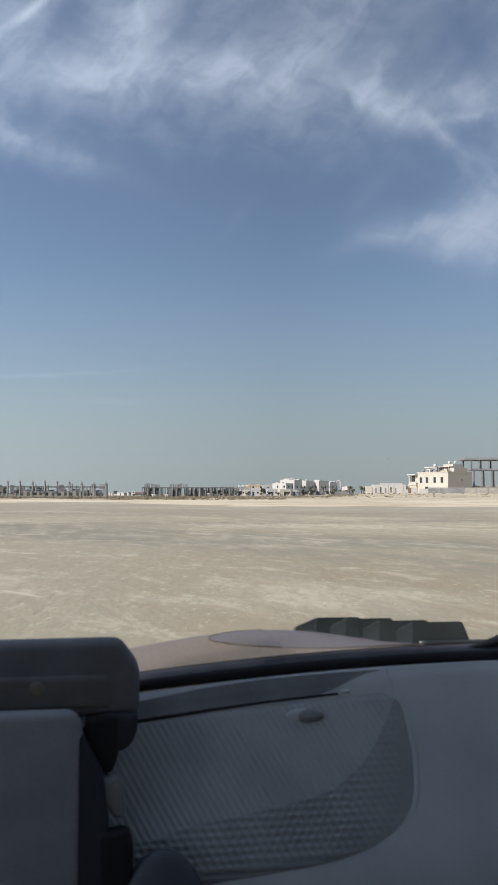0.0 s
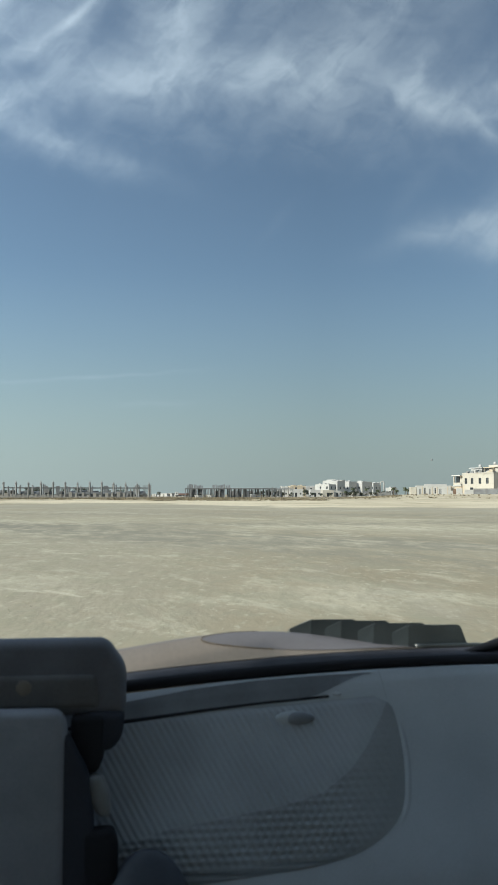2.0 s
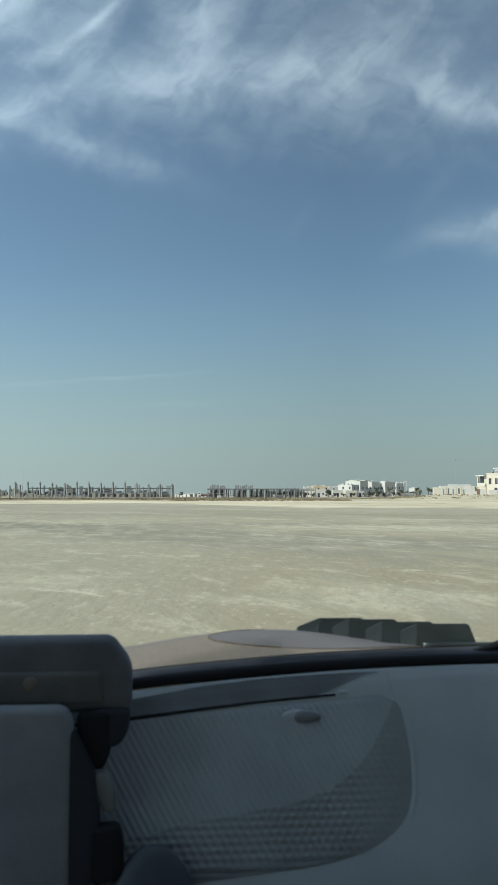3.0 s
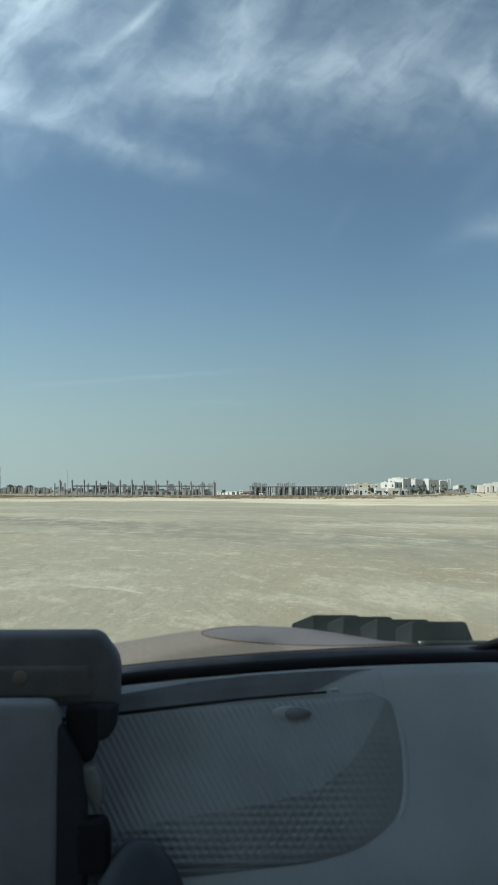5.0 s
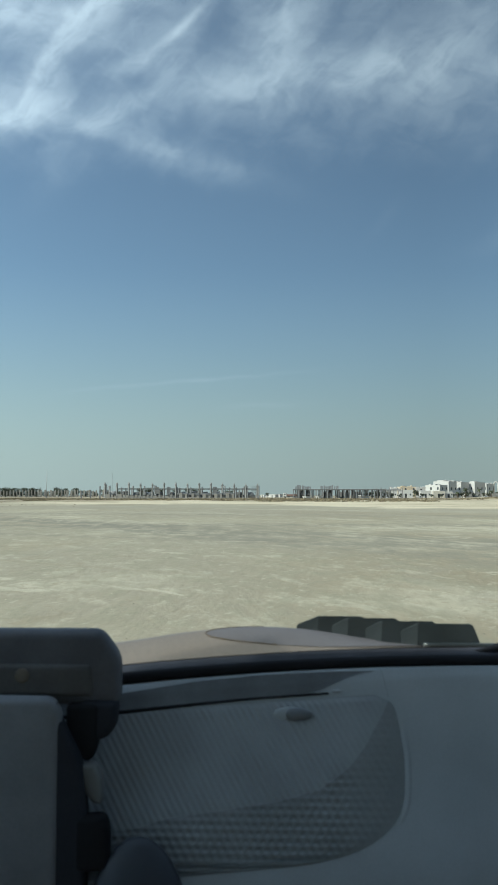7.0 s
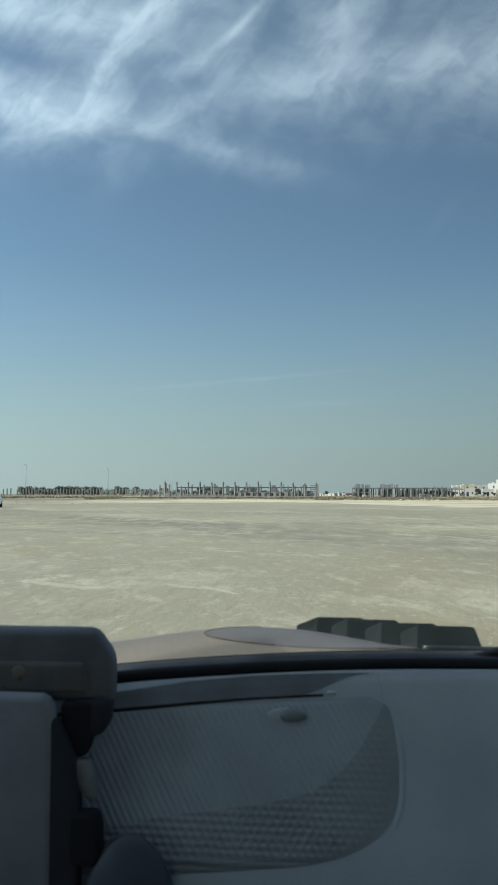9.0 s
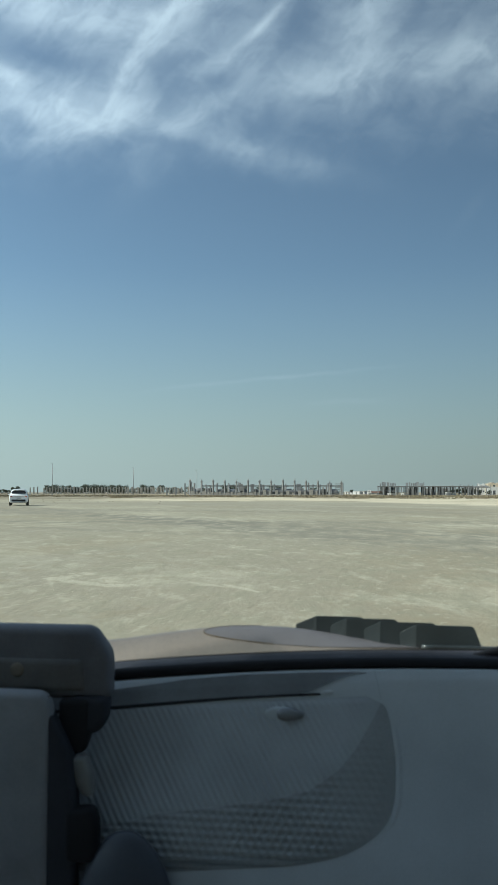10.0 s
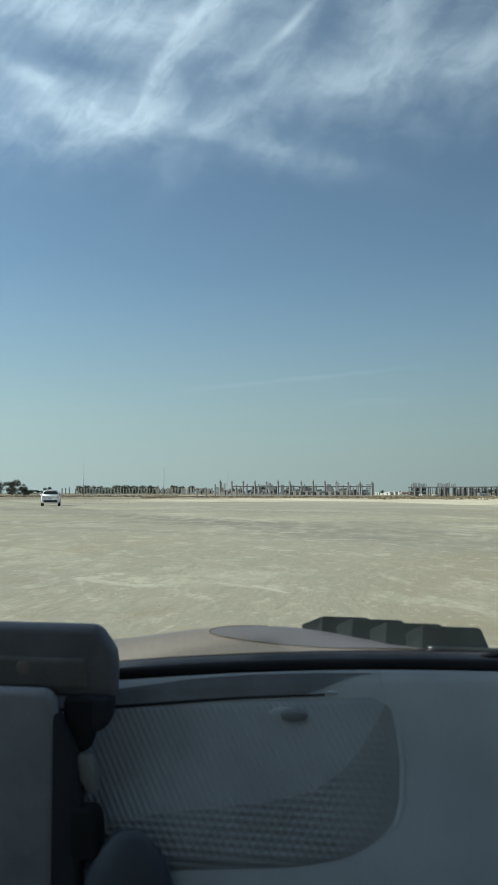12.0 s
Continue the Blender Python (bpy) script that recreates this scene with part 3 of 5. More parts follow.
def make_dashboard(car):
    pad = part("dashboard", sheet(60, 90, lambda u, v: dash_at(-1.06 + 1.70 * u, v)), M_DASH, car, "blue-grey soft vinyl dashboard pad", True)
    # long demister slot: a band of painted shade under the pad's roll, closing towards its end
    def slot(u, v):
        x = -0.78 + 0.935 * u
        a, b = interp(x, SLOT_EDGES)
        b = a + (b - a) * (1 - 0.97 * ease(x, 0.070, 0.155))
        return dash_at(x, a + (b - a) * v, 0.0012 - 0.0008 * math.sin(v * math.pi))

    part("demister_slot", sheet(90, 10, slot), M_SLOT_SHADE, pad, "demister slot band, dark with painted shade", True)
    xs = [-0.78 + 0.02 * i for i in range(45)]
    # black bead drawn for the dark gap along the slot's lower edge
    gap = [dash_at(x, interp(x, SLOT_EDGES)[1] + 0.002, 0.0008) for x in xs]
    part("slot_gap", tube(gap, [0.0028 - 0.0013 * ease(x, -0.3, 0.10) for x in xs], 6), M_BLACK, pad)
    # pale bead that paints the highlight where the slot ends
    bm = bmesh.new()
    bmesh.ops.create_uvsphere(bm, u_segments=14, v_segments=8, radius=1.0)
    o = dash_at(0.110, 0.176, 0.001)
    for v in bm.verts:
        v.co = Vector((v.co.x * 0.006, v.co.y * 0.003, v.co.z * 0.0020)) + o
    part("slot_end_glint", bm, M_SLOT_GLINT, pad, "small pale bead painting the glint at the slot end", True)

    # speaker grille: fine slanting ribs above, small dimples below a sweeping line
    def face(u, v):
        s = 0.196 + 0.524 * v
        x = -0.36 + (grille_edge(s) + 0.362) * u
        y, z, lean = interp(s, DASH_PROFILE)
        zz = z + lean * x
        turn = interp(x, MESH_LINE)[0]
        ribs = 0.00075 * math.sin(math.tau * (0.83 * x + 0.50 * zz) / 0.0070) * (1 - 0.75 * ease(x, 0.03, 0.17))
        row = math.floor(zz / 0.0082)
        dx, dz = (x / 0.0102 + 0.5 * (row % 2)) % 1.0 - 0.5, zz / 0.0082 - row - 0.5
        dim = 0.0004 - 0.0023 * max(0.0, 1 - (dx * dx + dz * dz) / 0.18) * (1 - 0.7 * ease(x, 0.09, 0.15))
        k = ease(zz, turn - 0.006, turn + 0.006)
        rim = ease(min(u * 40, (1 - u) * 24, v * 16, (1 - v) * 16), 0, 1)
        return dash_at(x, s, 0.0006 + rim * (0.0018 + ribs * k + (dim - 0.0006) * (1 - k)))

    grille = part("speaker_grille", sheet(440, 200, face), M_GRILLE, pad, "ribbed and dimpled dark speaker grille", True)
    grille.data.materials.append(M_MESH_SHADED)
    # dimpled zone below the line: its darker colour paints in shading
    for f in grille.data.polygons:
        if f.center.z < interp(f.center.x, MESH_LINE)[0]:
            f.material_index = 1
    line, wide = [], []
    for i in range(61):
        q = 0.203 + 0.497 * i / 60
        x, x2 = grille_edge(q - 0.006), grille_edge(q + 0.006)
        x, n = (x + x2) / 2, Vector((0.012 * 0.37, x - x2)).normalized()
        line.append(dash_at(x + n.x * 0.0060, q + n.y * 0.0160, -0.0042))
        wide.append(0.0006 + 0.0050 * ease(i, 0, 18) * (1 - 0.97 * ease(i, 36, 60)))
    part("grille_trim", tube(line, wide, 16), M_DASH, pad, "smooth raised grey trim bead", True)
    # light sensor, nearly flush
    o = dash_at(0.0593, 0.260, 0.0026)
    bm = bmesh.new()
    bmesh.ops.create_uvsphere(bm, u_segments=28, v_segments=14, radius=1.0)
    for v in bm.verts:
        v.co = Vector((v.co.x * (0.0175 + 0.004 * v.co.x), v.co.y * 0.0075 - v.co.x * 0.002, v.co.z * 0.0080)) + o
    # added rim, offset left, stands in for the highlight beside the dome
    glint_rim = bmesh.new()
    bmesh.ops.create_uvsphere(glint_rim, u_segments=28, v_segments=14, radius=1.0)
    for v in glint_rim.verts:
        v.co = Vector((v.co.x * 0.0205 - 0.0065, v.co.y * 0.0038 + 0.001, v.co.z * 0.0092 - 0.0002)) + o
    part("sensor_glint", glint_rim, M_DASH, pad, "shallow grey rim added for the sensor's highlight", True)
    part("light_sensor", bm, M_SENSOR, pad, "small oval dark sensor dome", True)
    seam = [dash_at(0.1618 + 0.0106 * t, 0.05 + 0.162 * t, 0.0000) for t in [i / 10 for i in range(11)]]
    part("dash_seam", tube(seam, 0.0003, 6), M_GRILLE, pad)


def hood_rear(x):
    x = max(x, -0.45)
    return 1.1462 + 0.070 * x - 0.112 * x * x


HOOD_CREST = ((-1.1705, 1.0818), (-0.5852, 1.1179), (-0.2926, 1.1403), (-0.158, 1.1542), (-0.1053, 1.1631), (-0.0556, 1.17), (-0.0156, 1.1725), (0.0293, 1.173), (0.0585, 1.1717), (0.0888, 1.1686), (0.1268, 1.1627), (0.1707, 1.1559), (0.2204, 1.151), (0.3121, 1.1496), (0.4389, 1.1471), (0.6047, 1.1305), (0.7316, 1.0964))


def hood_at(x, y):
    k = y - 1.345
    e = 0.02
    crest = 0.0018 + sum(interp(x + d * e, HOOD_CREST)[0] for d in (-1, -0.5, 0, 0.5, 1)) / 5
    rear = hood_rear(x)
    if k <= 0.040:
        z = rear + (crest - rear) * math.sin(k / 0.040 * math.pi / 2)
    else:
        q = k - 0.040
        z = crest - 0.15 * q * ease(q, -0.12, 0.06) - 0.07 * q * q
    return Vector((x, y, z))


def make_own_car():
    car = thing("car", pose(0, 0, 0), "copper-red off-road car, seen from its cabin over dash and bonnet", "car")
    xl, xr = CAR_X - 0.93, CAR_X + 0.93
    bm = boxes((xl, xl + 0.07, -2.6, 1.30, 0.42, 1.04), (xr - 0.07, xr, -2.6, 1.30, 0.42, 1.04), (xl, xr, -2.67, -2.6, 0.42, 1.04), (xl, xr, 2.66, 2.74, 0.42, 0.80), (xl + 0.05, xr - 0.05, -2.6, 2.66, 0.36, 0.44), bevel=0.03)
    part("body", bm, M_PAINT, car)
    for x in (xl, xr - 0.07):
        part("wing", prism([(1.302, 0.42), (2.72, 0.42), (2.72, 0.80), (2.45, 0.90), (1.9, 1.0), (1.302, 1.06)], x, x + 0.07), M_PAINT, car)
    part("bonnet", sheet(120, 90, lambda u, v: hood_at(xl + 0.03 + 1.80 * u, 1.345 + 1.36 * v ** 1.7)), M_PAINT, car, "glossy domed copper-red bonnet with dust", True)
    part("cowl", sheet(60, 8, lambda u, v: Vector((xl + 0.05 + 1.76 * u, 1.347 - 0.026 * v, hood_rear(xl + 0.05 + 1.76 * u) - 0.0008 - 0.0085 * v + 0.0015 * math.sin(v * 6.0)))), M_COWL, car, "dark glossy cowl strip", True)
    part("screen_seal", tube([(x, 1.3165, hood_rear(x) - 0.0125) for x in [xl + 0.05 + 0.04 * i for i in range(45)]], 0.0072, 10), M_BLACK, car, "black rubber windscreen seal", True)
    wiper = [(0.272 + 0.02 * i, 1.338 - 0.0006 * i, hood_rear(0.272 + 0.02 * i) - 0.007 + 0.018 * ease(i, 0, 5)) for i in range(18)]
    part("wiper", tube(wiper, [0.0015 + 0.0022 * min(i, 4) for i in range(18)], 8), M_BLACK, car, "black wiper arm at rest", True)
    # unseen roof, front edge set to shade the dash but not the bonnet
    part("roof", boxes((CAR_X - 0.72, CAR_X + 0.72, -2.45, 0.80, 1.805, 1.845), bevel=0.015), M_PAINT, car)
    # unseen lining, kept pale to bounce light onto the dash
    part("headliner", boxes((CAR_X - 0.66, CAR_X + 0.66, -2.4, 0.78, 1.790, 1.802)), M_CABIN, car)
    # unseen deep rails and added plates keep sun off dash and holder
    for s in (-1, 1):
        part("shading_rail", boxes((CAR_X + s * 0.75 - 0.05, CAR_X + s * 0.75 + 0.05, -2.4, 0.80, 1.40, 1.815), bevel=0.02), M_PAINT, car)
        part("sun_plate", prism([(0.60, 1.40), (0.88, 1.40), (0.862, 1.70), (0.84, 1.76), (0.79, 1.83), (0.60, 1.83)], CAR_X + s * 0.75 - 0.015, CAR_X + s * 0.75 + 0.015), M_PAINT, car)
    for s in (-1, 1):
        for y0, y1, r in ((1.26, 0.80, 0.024), (-0.55, -0.62, 0.05), (-1.7, -1.75, 0.05), (-2.58, -2.35, 0.06)):
            part("pillar", tube([(CAR_X + s * 0.88, y0, 1.0), (CAR_X + s * 0.70, y1, 1.73)], r, 10), M_PAINT, car, smooth=True)

        def pane(u, v, s=s):
            lo, hi = 1.22 - 3.78 * u, 0.84 - 3.17 * u
            return Vector((CAR_X + s * (0.875 - 0.215 * v), lo + (hi - lo) * v, 1.02 + 0.81 * v))

        part("side_window", sheet(2, 2, pane), M_TINT, car, "lightly tinted side window")
    part("rear_window", sheet(2, 2, lambda u, v: Vector((CAR_X + (u - 0.5) * (1.7 - 0.42 * v), -2.60 + 0.17 * v, 1.02 + 0.81 * v))), M_TINT, car, "lightly tinted rear window")

    def screen(u, v):
        x = CAR_X + (u - 0.5) * (1.74 - 0.44 * v)
        return Vector((x, 1.331 - 0.53 * v, (hood_rear(x) - 0.008) * (1 - v) + 1.83 * v))

    glass = part("windscreen", sheet(12, 8, screen), M_SCREEN, car, "clear raked windscreen", True)
    glass.visible_shadow = False
    make_dashboard(car)
    # lavender patch paints the sky's reflection on the dome; brown dust edges it
    def sky_patch(u, v):
        a, k = u * math.tau, 0.02 + 0.98 * v
        x = 0.095 + 0.150 * k * math.cos(a)
        y = 1.372 + 0.018 * k * math.sin(a) * (1 if math.sin(a) > 0 else 1 + 0.45 * ease(x, -0.08, 0.22))
        return hood_at(x, y) + Vector((0, 0, 0.0012))

    part("bonnet_sky_sheen", sheet(49, 10, sky_patch), M_SKY_SHEEN, car, "lavender-grey patch painting the sky's reflection on the bonnet", True)
    part("sheen_edge", tube([tuple(sky_patch(i / 48, 1.0)) for i in range(16, 34)], 0.0008, 5), M_DUST, car, "rusty brown dusty edge of the painted reflection")
    # vent on the bonnet: four overlapping black gills on a flange
    base = part("bonnet_vent", sheet(24, 6, lambda u, v: hood_at(0.225 + 0.092 * u, 1.358 + 0.03 * v) + Vector((0, 0, 0.003 * math.sin(math.pi * min(1, v * 3 + 0.05))))), M_PLASTIC, car, "black plastic four-gill bonnet vent", True)
    tops = ((0.0921, 0.1526, 1.1894), (0.1308, 0.1956, 1.1881), (0.1740, 0.2430, 1.1853), (0.2187, 0.2900, 1.1832))
    for i, (x0, x1, z) in enumerate(tops):
        y = 1.392 - 0.0080 * i
        lo = 1.110
        bm = bmesh.new()
        left = x0 - (0.028 if i == 0 else 0.041)
        near = [(left, y + (0.010 if i == 0 else 0.017), lo), (left, y + (0.010 if i == 0 else 0.017), z - (0.0125 if i == 0 else 0.021)), (x0, y, z), (x1 - 0.004, y + 0.003, z - 0.0008), (x1, y + 0.003, z - 0.003), (x1 + (0.027 if i == 3 else 0.011), y + 0.002, lo), (x0, y - 0.004, lo)]
        far = [(a, 1.421 - 0.0055 * i, c if c == lo else c - 0.004) for a, b, c in near]
        va, vb = [bm.verts.new(p) for p in near], [bm.verts.new(p) for p in far]
        bm.faces.new((va[0], va[1], va[2], va[6]))
        bm.faces.new((va[6], va[2], va[3], va[4], va[5]))
        bm.faces.new(vb[::-1])
        for k in range(7):
            bm.faces.new((va[k], va[(k + 1) % 7], vb[(k + 1) % 7], vb[k]))
        bmesh.ops.bevel(bm, geom=bm.edges[:], offset=0.0008, segments=3, affect="EDGES")
        part("gill", bm, M_PLASTIC, base)
    part("vent_flange", tube([tuple(hood_at(0.224 + 0.095 * i / 10, 1.358) + Vector((0, 0, 0.002))) for i in range(11)], 0.0035, 8), M_PLASTIC, base, smooth=True)
    for o in car.children_recursive:
        o.data.transform(Matrix.Diagonal((1, PLAN, 1, 1)))
    for s in (-1, 1):
        for y in (-1.40, 1.55):
            make_wheel(car, CAR_X + s * 0.82, y)


M_SKY_SHEEN = mat("lavender_sheen", (0.135, 0.130, 0.142), 0.55, 0.08, 6, 160, 0.03, depth=0.0003, spec=0.2)
M_DUST = mat("brown_dust", (0.13, 0.105, 0.08), 0.9, 0.3, 60, 400, 0.0)
M_COWL = mat("cowl_gloss", (0.046, 0.047, 0.058), 0.36, 0.35, 5, 60, 0.05, depth=0.0004, spec=0.35)
make_own_car()


def slab(outline, y0, y1, bevel, seg=5):
    """A plate with that outline in x and z, from y0 to y1, its edges well rounded."""
    bm = bmesh.new()
    a, b = ([bm.verts.new((x, y, z)) for x, z in outline] for y in (y0, y1))
    n = len(outline)
    bm.faces.new(a)
    bm.faces.new(b[::-1])
    for i in range(n):
        bm.faces.new((a[i], b[i], b[(i + 1) % n], a[(i + 1) % n]))
    bmesh.ops.recalc_face_normals(bm, faces=bm.faces[:])
    bmesh.ops.bevel(bm, geom=bm.edges[:], offset=bevel, segments=seg, profile=0.5, affect="EDGES")
    return bm


def make_holder():
    """A phone clamp on a stalk, standing on the dashboard."""
    ob = thing("phone_holder", pose(-0.24, 0.960, 0.800), "dark grey plastic phone holder clamped on the dashboard", "phone holder")

    def put(name, bm, material, label=""):
        bm.transform(pose(0.24, -0.960, -0.800))
        return part(name, bm, material, ob, label, True)

    def ball(c, r):
        bm = bmesh.new()
        bmesh.ops.create_uvsphere(bm, u_segments=28, v_segments=16, radius=1.0)
        for v in bm.verts:
            v.co = Vector((c[0] + v.co.x * r[0], c[1] + v.co.y * r[1], c[2] + v.co.z * r[2]))
        return bm

    clamp = put("clamp", slab([(-0.3529, 1.1905), (-0.1681, 1.1905), (-0.1455, 1.1602), (-0.1455, 1.1042), (-0.3529, 1.1042)], 0.972, 1.002, 0.011), M_CLAMP, "thick rounded dark grey upper clamp")
    put("clamp_pad", slab([(-0.351, 1.1528), (-0.1778, 1.1528), (-0.1739, 1.1144), (-0.351, 1.1144)], 0.968, 0.985, 0.007), M_HOLDERB, "brownish rubber clamp pad")
    cap = put("screw_cap", ball((-0.2580, 0.968, 1.1391), (0.0085, 0.002, 0.0085)), M_CAP, "small tan screw cap")
    cap.parent = clamp
    put("side_jaw", slab([(-0.192, 1.1104), (-0.1465, 1.1104), (-0.1484, 1.0819), (-0.1603, 1.0667), (-0.192, 1.0641)], 0.966, 0.994, 0.009), M_JAW, "black side jaw")
    put("jaw_gap", slab([(-0.2061, 1.1078), (-0.1666, 1.1078), (-0.1679, 1.0635), (-0.1758, 1.0433), (-0.2061, 1.0433)], 0.964, 0.986, 0.007), M_BLACK, "black hinge behind the jaw")
    put("cradle", slab([(-0.3431, 1.1198), (-0.2177, 1.1198), (-0.2074, 1.1061), (-0.2074, 0.8491), (-0.3431, 0.8491)], 0.945, 0.966, 0.010), M_HOLDER, "flat grey cradle plate")
    put("cradle_side", slab([(-0.2143, 1.1043), (-0.1845, 1.0484), (-0.1781, 0.9941), (-0.1781, 0.848), (-0.2143, 0.848)], 0.947, 0.972, 0.007), M_JAW, "black cradle side")
    put("lower_jaw", slab([(-0.1893, 0.9875), (-0.157, 0.99), (-0.1512, 0.9734), (-0.1512, 0.9368), (-0.1589, 0.9277), (-0.1893, 0.9277)], 0.945, 0.968, 0.007), M_BLACK, "black lower jaw")
    put("latch", slab([(-0.1904, 1.0415), (-0.1701, 1.044), (-0.1616, 1.0246), (-0.1603, 0.9978), (-0.1734, 0.9978), (-0.1852, 1.0165)], 0.957, 0.975, 0.006), M_CHROME, "small pale latch")
    put("foot", ball((-0.1191, 0.955, 0.815), (0.066, 0.030, 0.150)), M_NAVY, "rounded navy suction foot")


M_CAP = mat("tan_cap", (0.145, 0.127, 0.105), 0.5, 0.1, 20, 200, 0.0)
M_CHROME = mat("pale_latch", (0.17, 0.18, 0.185), 0.4, 0.1, 8, 80, 0.0)
make_holder()

# ---- white car on the flat ----


def make_white_car():
    """A white crossover seen from behind; local y points ahead, its tail at y = 0."""
    x, y = bearing(-18.45, 106)
    car = thing("white_car", pose(x, y, rise(x, y), 0, 0, 21.5), "white crossover car standing on the sand, tail towards the viewer", "car")

    def ring(y, half, z0, z1, tuck):
        pts = []
        for sx, z, w in ((1, z0, 0.86), (1, z0 + 0.12, 0.97), (1, (z0 + z1) / 2, 1.0), (1, z1 - 0.06, 1.0 - tuck), (1, z1, 0.93 - tuck)):
            pts.append((sx * half * w, y, z))
        return pts + [(-a, b, c) for a, b, c in pts[::-1]]

    body = loft([ring(0.06, 0.80, 0.42, 0.98, 0.03), ring(0.0, 0.86, 0.36, 1.02, 0.03), ring(0.12, 0.93, 0.30, 1.06, 0.03), ring(0.8, 0.95, 0.28, 1.08, 0.03), ring(3.0, 0.94, 0.28, 1.05, 0.03), ring(3.9, 0.90, 0.30, 0.98, 0.05), ring(4.35, 0.80, 0.36, 0.86, 0.06), ring(4.45, 0.66, 0.42, 0.76, 0.06)])
    part("body", body, M_CARWHITE, car, smooth=True)

    def top(y, half, z0, z1):
        h = z1 - z0
        side = [(half, y, z0), (half * 0.95, y, z0 + h * 0.35), (half * 0.86, y, z0 + h * 0.68), (half * 0.74, y, z0 + h * 0.90), (half * 0.52, y, z0 + h * 0.985), (half * 0.25, y, z1)]
        return side + [(-a, b, c) for a, b, c in side[::-1]]

    cab = loft([[(a, 0.14 + (c - 1.0) * 0.75, c) for a, b, c in top(0, 0.85, 1.0, 1.58)], [(a, 0.35 + (c - 1.0) * 0.7, c) for a, b, c in top(0, 0.87, 1.0, 1.65)], top(1.6, 0.88, 1.0, 1.69), top(2.4, 0.86, 1.0, 1.66), [(a, 3.4 - (c - 1.0) * 1.3, c) for a, b, c in top(0, 0.84, 1.0, 1.60)]])
    part("cabin", cab, M_CARWHITE, car, smooth=True)
    part("spoiler", boxes((-0.56, 0.56, 0.42, 0.70, 1.575, 1.625), bevel=0.02), M_CARWHITE, car, smooth=True)
    bm = bmesh.new()
    q = [bm.verts.new((sx, 0.125 + (z - 1.0) * 0.75 - 0.012, z)) for sx, z in ((-0.60, 1.20), (0.60, 1.20), (0.72, 1.26), (0.70, 1.36), (0.56, 1.51), (-0.56, 1.51), (-0.70, 1.36), (-0.72, 1.26))]
    f = bm.faces.new(q)
    bmesh.ops.solidify(bm, geom=[f], thickness=0.01)
    part("rear_window", bm, M_PANE, car, "dark rear window")
    part("bumper", boxes((-0.68, 0.68, -0.05, 0.16, 0.44, 0.62), bevel=0.04), M_TYRE, car, "black lower bumper")
    part("diffuser", boxes((-0.62, 0.62, -0.045, 0.1, 0.30, 0.43), bevel=0.03), M_RIM, car)
    for s in (-1, 1):
        part("tail_lamp", boxes((s * 0.72 - 0.12, s * 0.72 + 0.12, 0.0, 0.10, 0.90, 0.97), bevel=0.02), M_TAIL, car, "red tail lamp")
        part("mirror", boxes((s * 1.02 - 0.08, s * 1.02 + 0.08, 2.55, 2.70, 1.06, 1.20), bevel=0.03), M_CARWHITE, car)
        bm = bmesh.new()
        q = [bm.verts.new((s * (0.885 - 0.10 * (z - 1.05)), y, z)) for y, z in ((0.55, 1.08), (3.0, 1.08), (2.45, 1.50), (0.85, 1.50))]
        f = bm.faces.new(q)
        bmesh.ops.solidify(bm, geom=[f], thickness=0.008)
        part("side_window", bm, M_PANE, car)
        for y in (0.85, 3.55):
            make_wheel(car, s * 0.84, y, 0.36, 0.23)
    part("number_plate", boxes((-0.26, 0.26, -0.02, 0.02, 0.70, 0.81)), M_PLATE, car, "white number plate with a dark bar")
    part("plate_bar", boxes((-0.18, 0.18, -0.026, -0.018, 0.735, 0.775)), M_TYRE, car)
    part("badge_strip", boxes((-0.5, 0.5, -0.018, 0.01, 0.91, 0.94), bevel=0.004), M_RIM, car)


make_white_car()

# ---- buildings ----


def wall_bm(w, h, t, holes, z0=0.0):
    """An upright wall along x, its outer face at y = 0, with openings (x0, x1, z0, z1) right through."""
    bm, x = bmesh.new(), -w / 2
    for a, b, c, d in sorted(holes):
        if a > x:
            box(bm, x, a, 0, t, z0, h)
        if c > z0:
            box(bm, a, b, 0, t, z0, c)
        if d < h:
            box(bm, a, b, 0, t, d, h)
        x = b
    if x < w / 2:
        box(bm, x, w / 2, 0, t, z0, h)
    return bm


def add_wall(parent, m, w, h, holes, material, t=0.3, frame_material=None, z0=-0.6):
    bm = wall_bm(w, h, t, holes, z0)
    bm.transform(m)
    wall = part("wall", bm, material, parent)
    for a, b, c, d in holes:
        bm = boxes((a, b, t * 0.55, t * 0.62, c, d))
        bm.transform(m)
        win = part("window", bm, M_PANE, parent)
        k = 0.07
        bm = boxes((a, a + k, t * 0.35, t * 0.54, c, d), (b - k, b, t * 0.35, t * 0.54, c, d), (a + k, b - k, t * 0.35, t * 0.54, d - k, d), (a + k, b - k, t * 0.35, t * 0.54, c, c + k), ((a + b) / 2 - 0.03, (a + b) / 2 + 0.03, t * 0.38, t * 0.54, c + k, d - k))
        bm.transform(m)
        part("window_frame", bm, frame_material or M_STEEL, win)
    return wall


